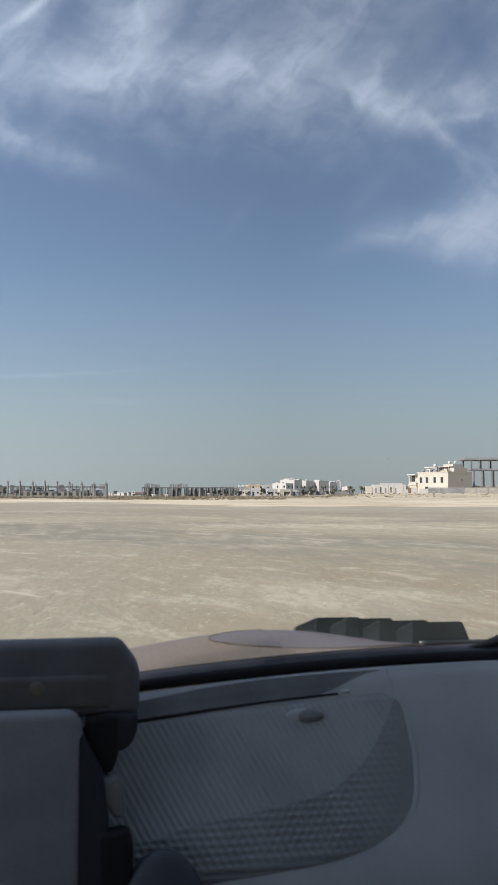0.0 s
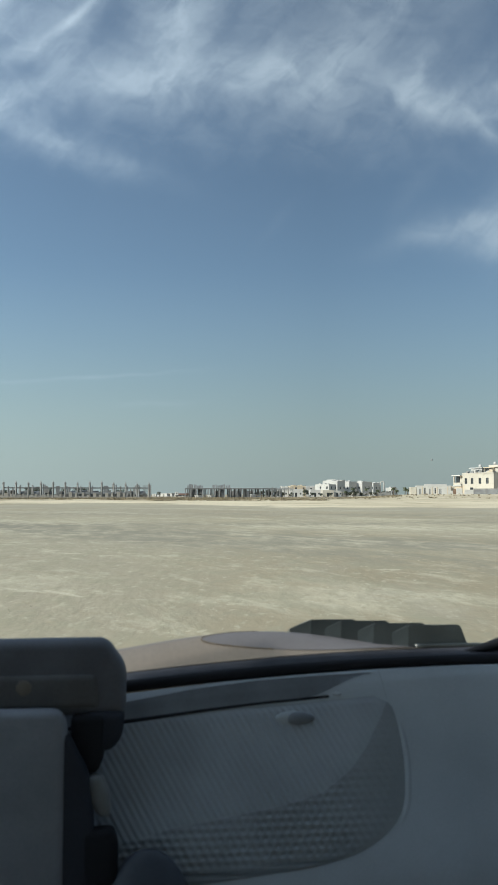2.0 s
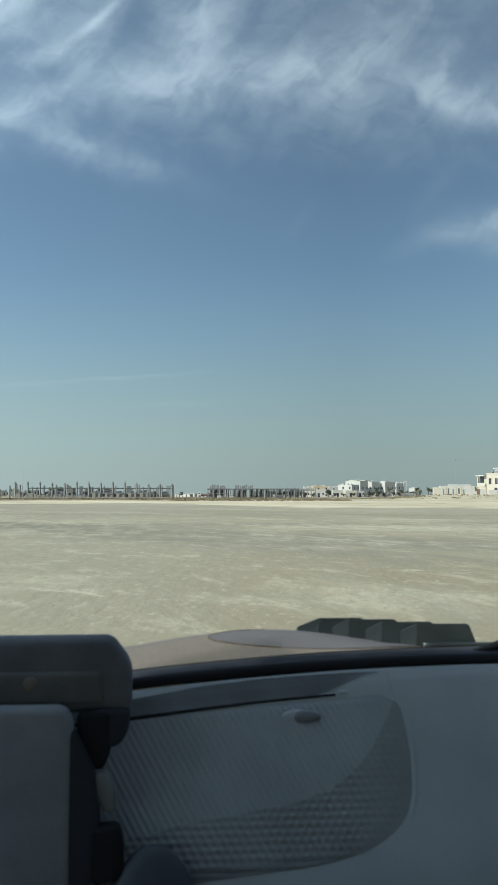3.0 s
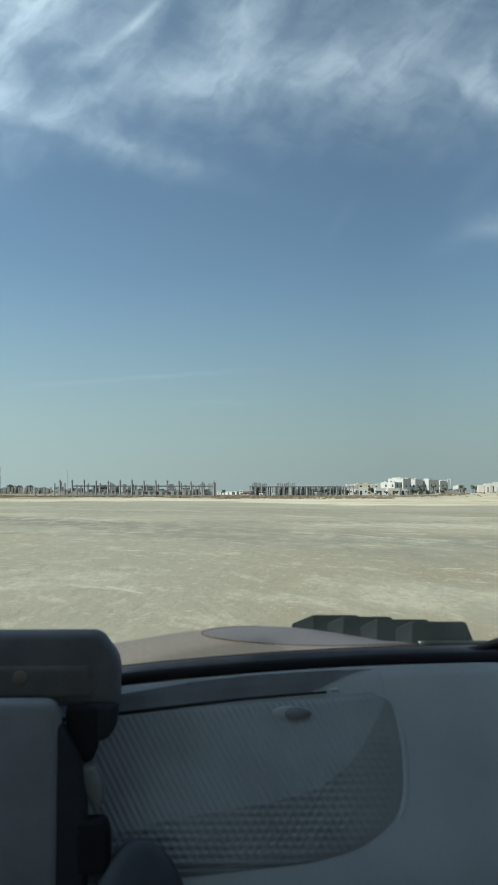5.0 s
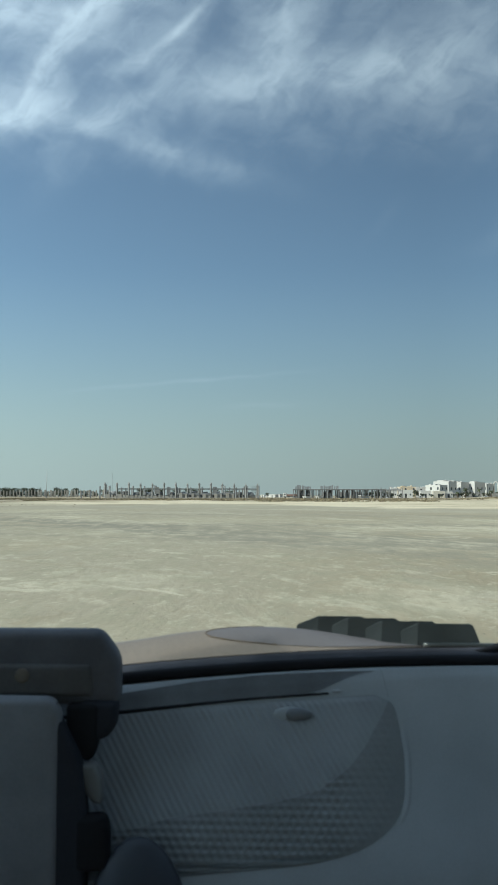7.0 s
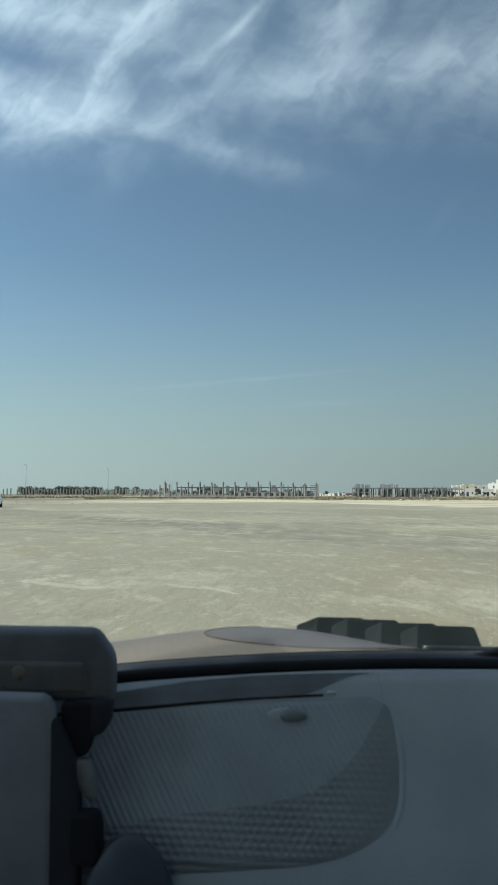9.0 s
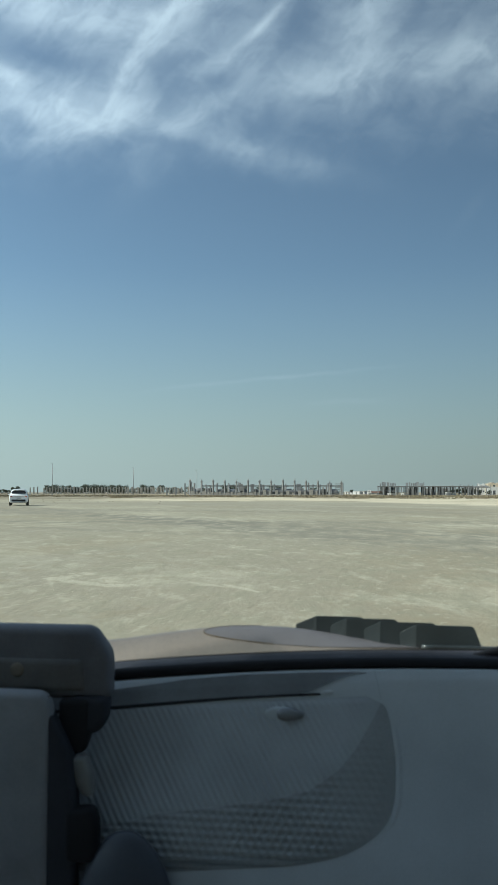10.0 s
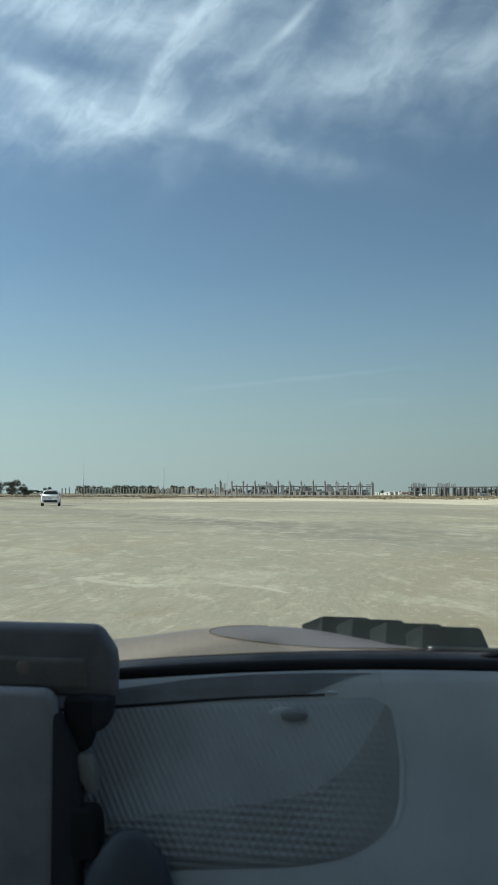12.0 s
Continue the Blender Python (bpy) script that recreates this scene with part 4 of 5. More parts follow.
def make_block(parent, cx, cy, w, d, h, material, fronts=(), rights=(), lefts=(), parapet=0.5, z0=-0.6):
    """A flat-roofed storey block: four walls with openings, a roof and its parapet."""
    add_wall(parent, pose(cx, cy - d / 2, 0), w, h + parapet, fronts, material, z0=z0)
    add_wall(parent, pose(cx, cy + d / 2, 0, 0, 0, 180), w, h + parapet, (), material, z0=z0)
    add_wall(parent, pose(cx + w / 2, cy, 0, 0, 0, 90), d - 0.6, h + parapet, rights, material, z0=z0)
    add_wall(parent, pose(cx - w / 2, cy, 0, 0, 0, -90), d - 0.6, h + parapet, lefts, material, z0=z0)
    part("roof", boxes((cx - w / 2 + 0.3, cx + w / 2 - 0.3, cy - d / 2 + 0.3, cy + d / 2 - 0.3, h - 0.25, h)), M_CONC, parent)


def openings(w, h, n, storeys, ww=1.1, wh=1.4, low=1.0, step=3.1):
    rows = []
    # columns of one opening per strip keep the wall simple: alternate storeys
    for i in range(n):
        x = -w / 2 + w * (i + 0.5) / n
        z = low + step * (i % storeys)
        rows.append((x - ww / 2, x + ww / 2, z, min(z + wh, h - 0.3)))
    return rows


def make_white_house(az, dist, turn, w, d, h, n, roof_boxes, tower=0.0, material=None, low_wing=0.0):
    material = material or M_WHITE
    house = thing("house", stand(az, dist, turn), "white rendered flat-roofed villa with small dark windows", "house", "white villas")
    make_block(house, 0, 0, w, d, h, material, openings(w, h, n, 2, low=1.2), openings(d - 0.6, h, max(2, n - 1), 2, low=1.2), openings(d - 0.6, h, n, 2, low=1.2))
    for x, y, bw, bd, bh in roof_boxes:
        part("roof_room", boxes((x - bw / 2, x + bw / 2, y - bd / 2, y + bd / 2, h, h + bh), bevel=0.06), material, house)
    r = random.Random(int(az * 100))
    for _ in range(5):
        x, y, k = r.uniform(-w * 0.4, w * 0.4), r.uniform(-d * 0.4, d * 0.4), r.uniform(0.4, 0.75)
        part("water_tank", tube([(x, y, h), (x, y, h + k * 1.5), (x, y, h + k * 1.75)], [k, k, k * 0.5], 10), material, house, smooth=True)
    for _ in range(3):
        x, y = r.uniform(-w * 0.4, w * 0.4), r.uniform(-d * 0.42, d * 0.42)
        part("air_unit", boxes((x - 0.4, x + 0.4, y - 0.3, y + 0.3, h, h + r.uniform(0.8, 1.3))), M_CONC, house)
    if low_wing:
        make_block(house, -w / 2 - low_wing / 2, -d / 6, low_wing, d * 0.66, h * 0.55, material, openings(low_wing, h * 0.55, 2, 1, low=1.0))
    if tower:
        part("stair_tower", boxes((w * 0.1, w * 0.1 + 2.4, -d / 2 - 0.12, -d / 2 + 2.2, h - 0.5, h + tower), bevel=0.06), material, house)
    return house


def make_white_quarter():
    r = random.Random(5)
    make_white_house(8.85, 585, 54, 7.0, 9.5, 6.4, 4, ((1.0, 0.5, 3, 3, 0.9),))
    make_white_house(9.30, 600, 52, 7.2, 10.6, 8.6, 4, ((-1.5, 1.0, 3.2, 4.0, 1.1), (2.2, -1.0, 2.0, 2.0, 0.7)), 0.9)
    make_white_house(10.05, 612, 53, 7.4, 8.0, 8.2, 4, ((-2.0, 0.0, 2.4, 3.0, 1.0), (2.0, 2.0, 2.4, 2.0, 0.8)))
    make_white_house(10.85, 618, 52, 9.4, 7.5, 8.0, 5, ((-2.4, -1.0, 2.6, 3.0, 1.1), (1.6, 1.4, 2.0, 3.0, 0.9)))
    make_white_house(11.50, 640, 52, 7.6, 5.0, 7.4, 4, ((0.0, 0.5, 2.5, 3.0, 0.7),))
    make_white_house(12.45, 650, 50, 5.0, 5.0, 4.4, 3, ((1.0, 0.0, 2.2, 2.2, 0.8),))
    make_white_house(7.25, 600, 12, 9.0, 7.0, 5.6, 4, ((-2.0, 0.0, 2.5, 3.0, 0.9), (2.6, 1.0, 2.0, 2.0, 0.7)), 0, M_BEIGE)
    make_white_house(6.70, 620, 10, 7.0, 7.0, 5.0, 3, ((1.5, 0.0, 2.5, 3.0, 0.8),))
    make_white_house(8.05, 630, 15, 8.0, 7.0, 5.4, 4, ((-2.4, 0.0, 1.6, 1.6, 1.0), (0.0, 0.0, 1.6, 1.6, 1.0), (2.4, 0.0, 1.6, 1.6, 1.0)))
    # low fronts before them
    for az, dist, w, h, turn, m in ((6.45, 560, 5.5, 3.4, 8, M_WHITE), (7.22, 556, 7.0, 3.8, 5, M_WHITE), (8.25, 560, 5.5, 3.4, 12, M_WHITE), (8.95, 556, 6.0, 3.2, 12, M_CREAM), (9.45, 560, 4.0, 3.0, 16, M_WHITE)):
        house = thing("annexe", stand(az, dist, turn), "low white flat-roofed annexe with a dark doorway", "building", "white annexes")
        make_block(house, 0, 0, w, 4.0, h, m, [(-0.8, 0.4, 0.0, 2.2), (w * 0.25, w * 0.25 + 0.9, 1.2, 2.2)], parapet=0.3)
    # white arch of a roof terrace
    arch = thing("arch", stand(11.95, 640, 0), "white free-standing roof arch above a villa", "arch")
    bm = tube([(-1.1, 0, 0)] + [(-1.1 * math.cos(a), 0, 7.4 + 1.5 * math.sin(a)) for a in [i / 10 * math.pi for i in range(11)]] + [(1.1, 0, 0)], 0.35, 8)
    part("arch_ring", bm, M_WHITE, arch, smooth=True)
    wall = thing("boundary_wall", stand(10.6, 575, 0), "long low grey garden wall before the villas", "wall")
    for i in range(9):
        part("panel", boxes((-18 + 4 * i + 0.05, -14 + 4 * i - 0.25, 0, 0.2, -0.5, 2.2)), M_CONC if i % 3 else M_WHITE, wall)
        part("post", boxes((-14 + 4 * i - 0.23, -14 + 4 * i + 0.03, -0.05, 0.25, -0.5, 2.5)), M_CONC, wall)


make_white_quarter()


def make_villa():
    """The cream villa on the bank, with its lean-to, roof rooms and the raw frame behind it."""
    villa = thing("villa", stand(17.78, 337, -42.5), "cream two-storey villa with four dark windows on a sand bank", "house")
    w, d, h = 13.0, 11.0, 6.0
    fronts = [(x - 0.55, x + 0.55, 3.3, 5.2) for x in (-5.0, -2.4, 0.9, 3.9)]
    make_block(villa, 0, 0, w, d, h, M_CREAM, fronts, [(0.6, 1.1, 3.9, 4.5)], parapet=0.8, z0=-1.2)
    part("cornice", boxes((-w / 2 - 0.12, w / 2 + 0.12, -d / 2 - 0.12, -d / 2 - 0.003, 6.55, 6.85), (w / 2 + 0.003, w / 2 + 0.12, -d / 2 - 0.12, d / 2, 6.55, 6.85)), M_CREAM, villa)
    # balcony bay
    bx = -w / 2
    part("bay_slab", boxes((bx - 3.4, bx - 0.01, -6.3, -1.2, 2.6, 2.95), (bx - 3.7, bx - 0.01, -6.6, -1.0, 5.9, 6.25)), M_WHITE, villa)
    part("bay_wall", boxes((bx - 1.2, bx - 0.01, -5.4, -1.4, 2.95, 5.9), (bx - 3.3, bx - 3.1, -6.2, -1.3, 2.95, 3.8), (bx - 3.3, bx - 0.02, -6.25, -6.1, 2.95, 3.8), (bx - 3.3, bx - 2.9, -6.2, -5.8, 3.8, 5.9)), M_CREAM, villa)
    part("bay_window", boxes((bx - 2.6, bx - 1.21, -5.6, -1.5, 2.96, 5.89)), M_PANE, villa)
    part("bay_base", boxes((bx - 3.0, bx - 0.01, -6.0, -1.4, -1.0, 2.6)), M_BEIGE, villa)
    # rooms, tanks and parapets on the roof
    part("roof_room", boxes((-6.0, -1.2, -2.2, 3.4, 6.0, 8.3), bevel=0.05), M_WHITE, villa)
    part("roof_window", boxes((-3.4, -1.8, -2.26, -2.21, 6.9, 7.8)), M_PANE, villa)
    part("roof_ledge", boxes((-6.4, -0.9, -2.6, 3.6, 8.31, 8.6)), M_WHITE, villa)
    part("stair_room", boxes((0.4, 4.6, -1.0, 3.6, 6.0, 9.3), bevel=0.05), M_CREAM, villa)
    part("stair_room", boxes((4.7, 6.6, -2.8, 3.0, 6.0, 8.1), bevel=0.05), M_CREAM, villa)
    for x, y, z, r2 in ((1.6, 0.6, 9.3, 0.45), (3.4, 1.2, 9.3, 0.4), (-4.5, 0.5, 8.6, 0.5)):
        part("water_tank", tube([(x, y, z), (x, y, z + 0.9), (x, y, z + 1.05)], [r2, r2, r2 * 0.5], 14), M_WHITE, villa, "white roof tank", True)
    for x, y in ((2.2, -3.6), (3.4, -3.4), (5.2, -3.5)):
        part("air_unit", boxes((x - 0.4, x + 0.4, y - 0.25, y + 0.25, 6.0, 7.2), bevel=0.03), M_WHITE, villa)
    rv = random.Random(77)
    for _ in range(16):
        x, y, k = rv.uniform(-6.0, 6.0), rv.uniform(-5.0, -3.2), rv.uniform(0.25, 0.7)
        part("roof_clutter", boxes((x - k, x + k, y - k * 0.6, y + k * 0.6, 6.0, 6.95 + rv.uniform(0.1, 0.8)), bevel=0.03), rv.choice((M_CONC, M_BEIGE, M_WHITE, M_CONCD)), villa)
    part("roof_pergola", boxes((0.2, 4.8, -3.2, -1.1, 8.35, 8.55), (0.4, 0.6, -3.1, -2.9, 6.0, 8.35), (4.4, 4.6, -3.1, -2.9, 6.0, 8.35)), M_BEIGE, villa)
    part("stain", boxes((-6.2, -5.7, -d / 2 - 0.006, -d / 2 - 0.002, 0.4, 2.9)), M_BEIGE, villa)
    part("door", boxes((-3.2, -2.0, -d / 2 - 0.02, -d / 2 - 0.004, -0.2, 2.2)), M_PANE, villa)
    part("mast", tube([(6.2, 1.0, 8.0), (6.2, 1.0, 10.6)], 0.04, 6), M_STEEL, villa)

    shed = thing("outbuilding", stand(14.70, 352, 8), "long low white outbuilding with dark doors", "building")
    make_block(shed, 0, 0, 11.0, 5.0, 2.7, M_WHITE, [(-3.2, -2.7, 0.3, 2.2), (0.2, 0.7, 0.3, 2.2), (3.4, 4.0, 0.2, 2.0)], parapet=0.3, z0=-1.2)
    part("upper_room", boxes((-2.6, 4.6, -0.6, 2.2, 2.71, 3.5), bevel=0.04), M_WHITE, shed)
    part("low_room", boxes((-7.6, -5.6, -1.6, 1.8, -1.0, 2.5), bevel=0.05), M_CREAM, shed)
    part("low_room", boxes((5.6, 8.0, -1.2, 1.8, -1.0, 2.9), bevel=0.05), M_CREAM, shed)
    for x in (-4.6, -1.4, 1.9, 2.6):
        part("door", boxes((x - 0.28, x + 0.28, -2.52, -2.503, 0.0, 1.9)), M_CONCD, shed)
    for x in (-3.8, -0.6, 1.0, 4.4):
        part("buttress", boxes((x - 0.12, x + 0.12, -2.62, -2.503, -0.6, 2.6)), M_BEIGE, shed)
    planks = bmesh.new()
    for i, x in enumerate((8.2, 8.7, 9.1)):
        tube([(x, -2.4, -0.4), (x + 0.7 + 0.1 * i, -1.9, 1.9)], 0.12, 4, planks)
    part("leaning_plank", planks, M_CONC, shed, "weathered planks leaning on the wall")
    gate = thing("garden_wall", stand(16.0, 322, 6), "low white garden wall with gaps and a brown gate", "wall")
    for x0, x1, z in ((-4.6, -2.9, 2.0), (-2.5, -1.2, 1.2), (-0.2, 1.6, 1.9), (2.2, 5.0, 1.5)):
        part("panel", boxes((x0, x1, 0, 0.25, -0.8, z), bevel=0.02), M_WHITE, gate)
    part("gate_leaf", boxes((-1.15, -0.25, 0.05, 0.12, -0.3, 1.8)), M_BRICKB, gate, "brown gate leaf")
    wall = thing("plot_wall", stand(18.85, 318, 3), "grey concrete block wall round the villa plot", "wall")
    for i in range(6):
        part("panel", boxes((-10.5 + 3.5 * i, -7.06 + 3.5 * i, 0, 0.25, -1.0, 1.62 if i < 3 else 1.75)), M_CONCD if i < 3 else M_BLOCK, wall)
        part("post", boxes((-10.66 + 3.5 * i, -10.36 + 3.5 * i, -0.08, -0.003, -1.0, 1.85)), M_CONC, wall)
    part("coping", boxes((-10.6, 10.6, -0.06, 0.31, 1.755, 1.85)), M_CONC, wall)

    raw = thing("unfinished_building", stand(20.35, 352, 18), "unfinished two-level raw concrete frame behind a villa", "building shell")
    for z in (7.6, 11.0):
        part("slab", boxes((-8.0 if z < 9 else -10.5, 12, -5, 5, z, z + 0.55)), M_CONCD, raw)
    for i, x in enumerate((-7.4, -4.6, -1.4, 2.0, 5.4, 9.0)):
        for y in (-4.5, 4.2):
            part("column", boxes((x - 0.22, x + 0.22, y - 0.22, y + 0.22, -1.0, 7.6)), M_CONCD, raw)
            part("column", boxes((x - 0.9 - 0.2, x - 0.9 + 0.2, y - 0.2, y + 0.2, 8.15, 11.0)), M_CONCD, raw)
    part("infill", boxes((-8.0, 12, -4.2, -4.0, -1.0, 2.6)), M_BLOCK, raw)
    for x in (-9.6, -6.2, 1.1, 4.4):
        part("starter_column", boxes((x - 0.12, x + 0.12, -4.6, -4.3, 11.55, 12.2)), M_CONCD, raw)
    part("crane_hook", tube([(2.6, -3.0, 11.5), (2.6, -3.0, 13.4), (3.6, -3.0, 13.9), (1.6, -3.0, 14.0)], 0.10, 6), M_STEEL, raw)


make_villa()


def make_column_frame():
    """Row of tall columns with a beam and block infill: an abandoned one-storey shell."""
    r = random.Random(11)
    shell = thing("building_shell", stand(-4.96, 413, 0), "abandoned concrete shell, tall columns with a beam and block walls", "building shell")
    n, step = 13, 4.60
    x0 = -n * step / 2
    for i in range(n + 1):
        x = x0 + i * step
        lean = r.uniform(-0.06, 0.06)
        h = 6.0 + r.uniform(-0.15, 0.25) - (0.4 if i > 9 else 0)
        bm = tube([(x, 0, -0.4), (x + lean * 0.5, 0, 4.0), (x + lean, 0, h)], [0.40, 0.36, 0.32], 4)
        part("column", bm, M_CONC, shell)
        part("capital", boxes((x + lean - 0.42, x + lean + 0.42, -0.42, 0.42, h - 0.75, h - 0.45)), M_CONCD, shell)
        part("column", tube([(x + 1.2, 7.0, -0.4), (x + 1.2, 7.0, 4.6 + r.uniform(-0.3, 0.6))], 0.30, 4), M_CONCD, shell)
        if i % 2 == 0:
            part("column", tube([(x + 0.4, 14.0, -0.4), (x + 0.4, 14.0, 4.8 + r.uniform(-0.3, 0.8))], 0.30, 4), M_CONCD, shell)
        rods = bmesh.new()
        for a in (-0.12, 0.12):
            tube([(x + lean + a, a, h - 0.1), (x + lean + a * 1.6, a, h + 0.5)], 0.03, 4, rods)
        part("starter_bars", rods, M_BRICKB, shell)
    for i in range(1, n):
        x = x0 + i * step
        part("beam", boxes((x + 0.32, x + step - 0.32, -0.20, 0.20, 3.55, 4.0)), M_DARKBLOCK, shell)
        if i > 3:
            part("beam", boxes((x + 0.8, x + step + 0.8, 6.8, 7.2, 3.6, 4.05)), M_CONCD, shell)
    for i in range(n):
        x = x0 + i * step
        k = r.random()
        if 6 <= i < 11:
            part("low_column", boxes((x + 1.1 + 0.5 * k, x + 2.5, -1.3, -0.5, -0.4, 1.9 + r.uniform(-0.2, 0.3))), M_BLOCK, shell)
            part("low_column", boxes((x + 3.6, x + 4.3, -1.3, -0.5, -0.4, 1.6 + r.uniform(-0.5, 0.3))), M_BLOCK, shell)
            part("lintel", boxes((x + 0.3, x + 4.4, -0.4, 0.6, 1.55, 2.15)), M_CONCD, shell)
            part("back_wall", boxes((x + 0.1, x + 4.6, 2.2, 2.5, -0.4, 1.75)), M_DARKBLOCK, shell, "dark back wall")
        elif i < 6:
            if i > 1:
                part("low_wall", boxes((x + 0.3, x + 4.5, 1.2, 1.5, -0.4, 1.25 + 0.5 * k)), M_BLOCK, shell)
            part("low_wall", boxes((x + 0.2, x + 1.9, -0.9, -0.5, -0.4, 0.9 + k), (x + 2.4, x + 3.1, -0.9, -0.5, -0.4, 1.5), (x + 3.6, x + 4.5, -0.9, -0.5, -0.4, 0.8 + 0.5 * k)), M_BLOCK, shell)
        if i in (4, 5, 9):
            part("infill_panel", boxes((x + 0.9, x + 2.3 + 0.9 * k, 4.0, 4.3, 1.9, 4.5 + 0.5 * k)), M_CONCD if i % 2 else M_CONC, shell)
        for _ in range(2):
            a = x + r.uniform(0.4, 4.2)
            part("column", boxes((a - 0.28, a + 0.28, 9.5, 10.0, -0.4, r.uniform(2.6, 4.6))), M_CONC, shell)
        part("spoil_heap", tube([(x + 0.6, 11, 0.4), (x + 1.8, 11, 1.2 + 0.7 * k), (x + 3.2, 11, 1.5 + 0.6 * k), (x + 4.6, 11, 0.5)], [0.5, 1.3, 1.2, 0.5], 8), M_DARKBLOCK if i % 3 else M_CONCD, shell, "heap of dark spoil", True)
        part("plinth", boxes((x, x + step - 0.02, -1.8, -1.35, -0.4, 0.35 + 0.2 * k)), M_BLOCK, shell)
    # scaffold-like end bay
    x = x0 + n * step
    lattice = bmesh.new()
    for z in (0.6, 1.4, 2.2, 3.0, 3.8, 4.5):
        box(lattice, x - 2.3, x - 0.3, 0.4, 0.5, z, z + 0.2)
    for k in range(5):
        box(lattice, x - 2.2 + 0.45 * k, x - 2.1 + 0.45 * k, 0.5, 0.6, -0.3, 4.9)
    part("lattice", lattice, M_CONCD, shell)


make_column_frame()


def make_far_frame():
    """Long dark skeleton of columns under a slab, with bundles of starter columns above it."""
    r = random.Random(3)
    shell = thing("concrete_skeleton", stand(3.85, 470, 0), "long grey concrete skeleton of columns under a flat slab", "building shell")
    half = 22.5
    part("slab", boxes((-half, half - 4, 0, 5, 3.60, 4.05)), M_DARKBLOCK, shell)
    part("beam", boxes((half - 4, half + 3, 0, 0.5, 3.6, 4.0)), M_CONCD, shell)
    # front row in paler concrete, the rows behind it in darker
    for row, y in enumerate((0.3, 4.4, 8.6, 12.0)):
        x = -half + 0.3 + row * 0.75
        while x < half - 1:
            part("column", boxes((x - 0.20, x + 0.20, y - 0.20, y + 0.20, -0.4, 3.65)), M_DARKBLOCK if row else M_CONCD, shell)
            x += 2.6 + r.uniform(-0.35, 0.35)
    for lo, hi in ((-half + 1.2, -half + 7.6), (-half + 12.6, -half + 20.5)):
        x = lo
        while x < hi:
            y = r.choice((0.3, 4.4, 8.6))
            part("starter_column", boxes((x - 0.30, x + 0.30, y - 0.30, y + 0.30, 4.05, 5.6 + r.uniform(-0.3, 0.4))), M_CONCD, shell)
            x += r.uniform(0.5, 0.9)
    for x in (10, 13.5, 17, 20.5, 24.0):
        part("starter_column", boxes((x - 0.12, x + 0.12, 0.2, 0.5, 4.05, 4.5 + r.uniform(0, 0.4))), M_CONCD, shell)
    for lo, hi, count in ((-half + 1.0, -half + 8.4, 20), (-half + 12.4, -half + 21.0, 18), (-1.0, half - 2, 24)):
        for _ in range(count):
            x, y = r.uniform(lo, hi), r.choice((2.2, 6.4, 10.2))
            part("column", boxes((x - 0.2, x + 0.2, y - 0.2, y + 0.2, -0.4, 3.65)), M_DARKBLOCK, shell)
    for x0, x1 in ((-half + 1.5, -half + 5), (-half + 13, -half + 16.5), (-2.0, 1.6), (4.0, 8.5)):
        part("infill_wall", boxes((x0, x1, 12.5, 12.7, -0.4, 3.0)), M_CONC, shell)
    part("mid_slab", boxes((-half, -half + 9, 0.6, 5, 1.75, 2.0)), M_CONCD, shell)
    # right-hand bundle of slender frames
    frame2 = thing("concrete_skeleton", stand(6.35, 500, 0), "small grey concrete skeleton beside white villas", "building shell")
    for i in range(7):
        part("column", boxes((-6 + 2 * i - 0.2, -6 + 2 * i + 0.2, 0, 0.4, -0.4, 4.2 + r.uniform(0, 1.0))), M_CONC, frame2)
    part("slab", boxes((-6.2, 6.2, 0.45, 5, 3.2, 3.6)), M_CONC, frame2)


make_far_frame()


def make_pillar_field():
    """Rows of bare concrete columns standing free."""
    r = random.Random(8)
    protos = []
    for k in range(3):
        h = 5.0 + 0.3 * k
        col = thing("concrete_column", stand(-17.9 + 0.2 * k, 815 + 3 * k, 0), "bare pale concrete column standing free on sand", "column", "field of bare columns")
        part("shaft", boxes((-0.45, 0.45, -0.45, 0.45, -0.4, h), bevel=0.04), M_BLOCK, col)
        part("footing", boxes((-0.75, 0.75, -0.75, 0.75, -0.4, 0.25), bevel=0.03), M_CONC, col)
        protos.append(col)
    az = -17.15
    while az < -8.9:
        m = stand(az, 820 + r.uniform(-4, 4), r.uniform(-6, 6))
        copy_thing(r.choice(protos), m @ pose(0, 0, r.uniform(-0.5, 0.3), 0, r.uniform(-1.2, 1.2), 0))
        az += 0.168 + r.uniform(-0.02, 0.02)
    az = -12.6
    while az < -8.9:
        m = stand(az, 790 + r.uniform(-6, 6), r.uniform(-6, 6))
        copy_thing(r.choice(protos), m @ pose(0, 0, r.uniform(-1.6, 0.2), 0, r.uniform(-1.2, 1.2), 0))
        az += 0.23 + r.uniform(-0.06, 0.06)
    for az, h in ((-10.4, 3.0), (-9.9, 3.4), (-9.4, 4.9), (-9.05, 5.6)):
        col = thing("tall_column", stand(az, 420, 0), "tall slender bare concrete column", "column", "field of bare columns")
        part("shaft", boxes((-0.27, 0.27, -0.27, 0.27, -0.4, h), bevel=0.03), M_CONCD, col)


make_pillar_field()

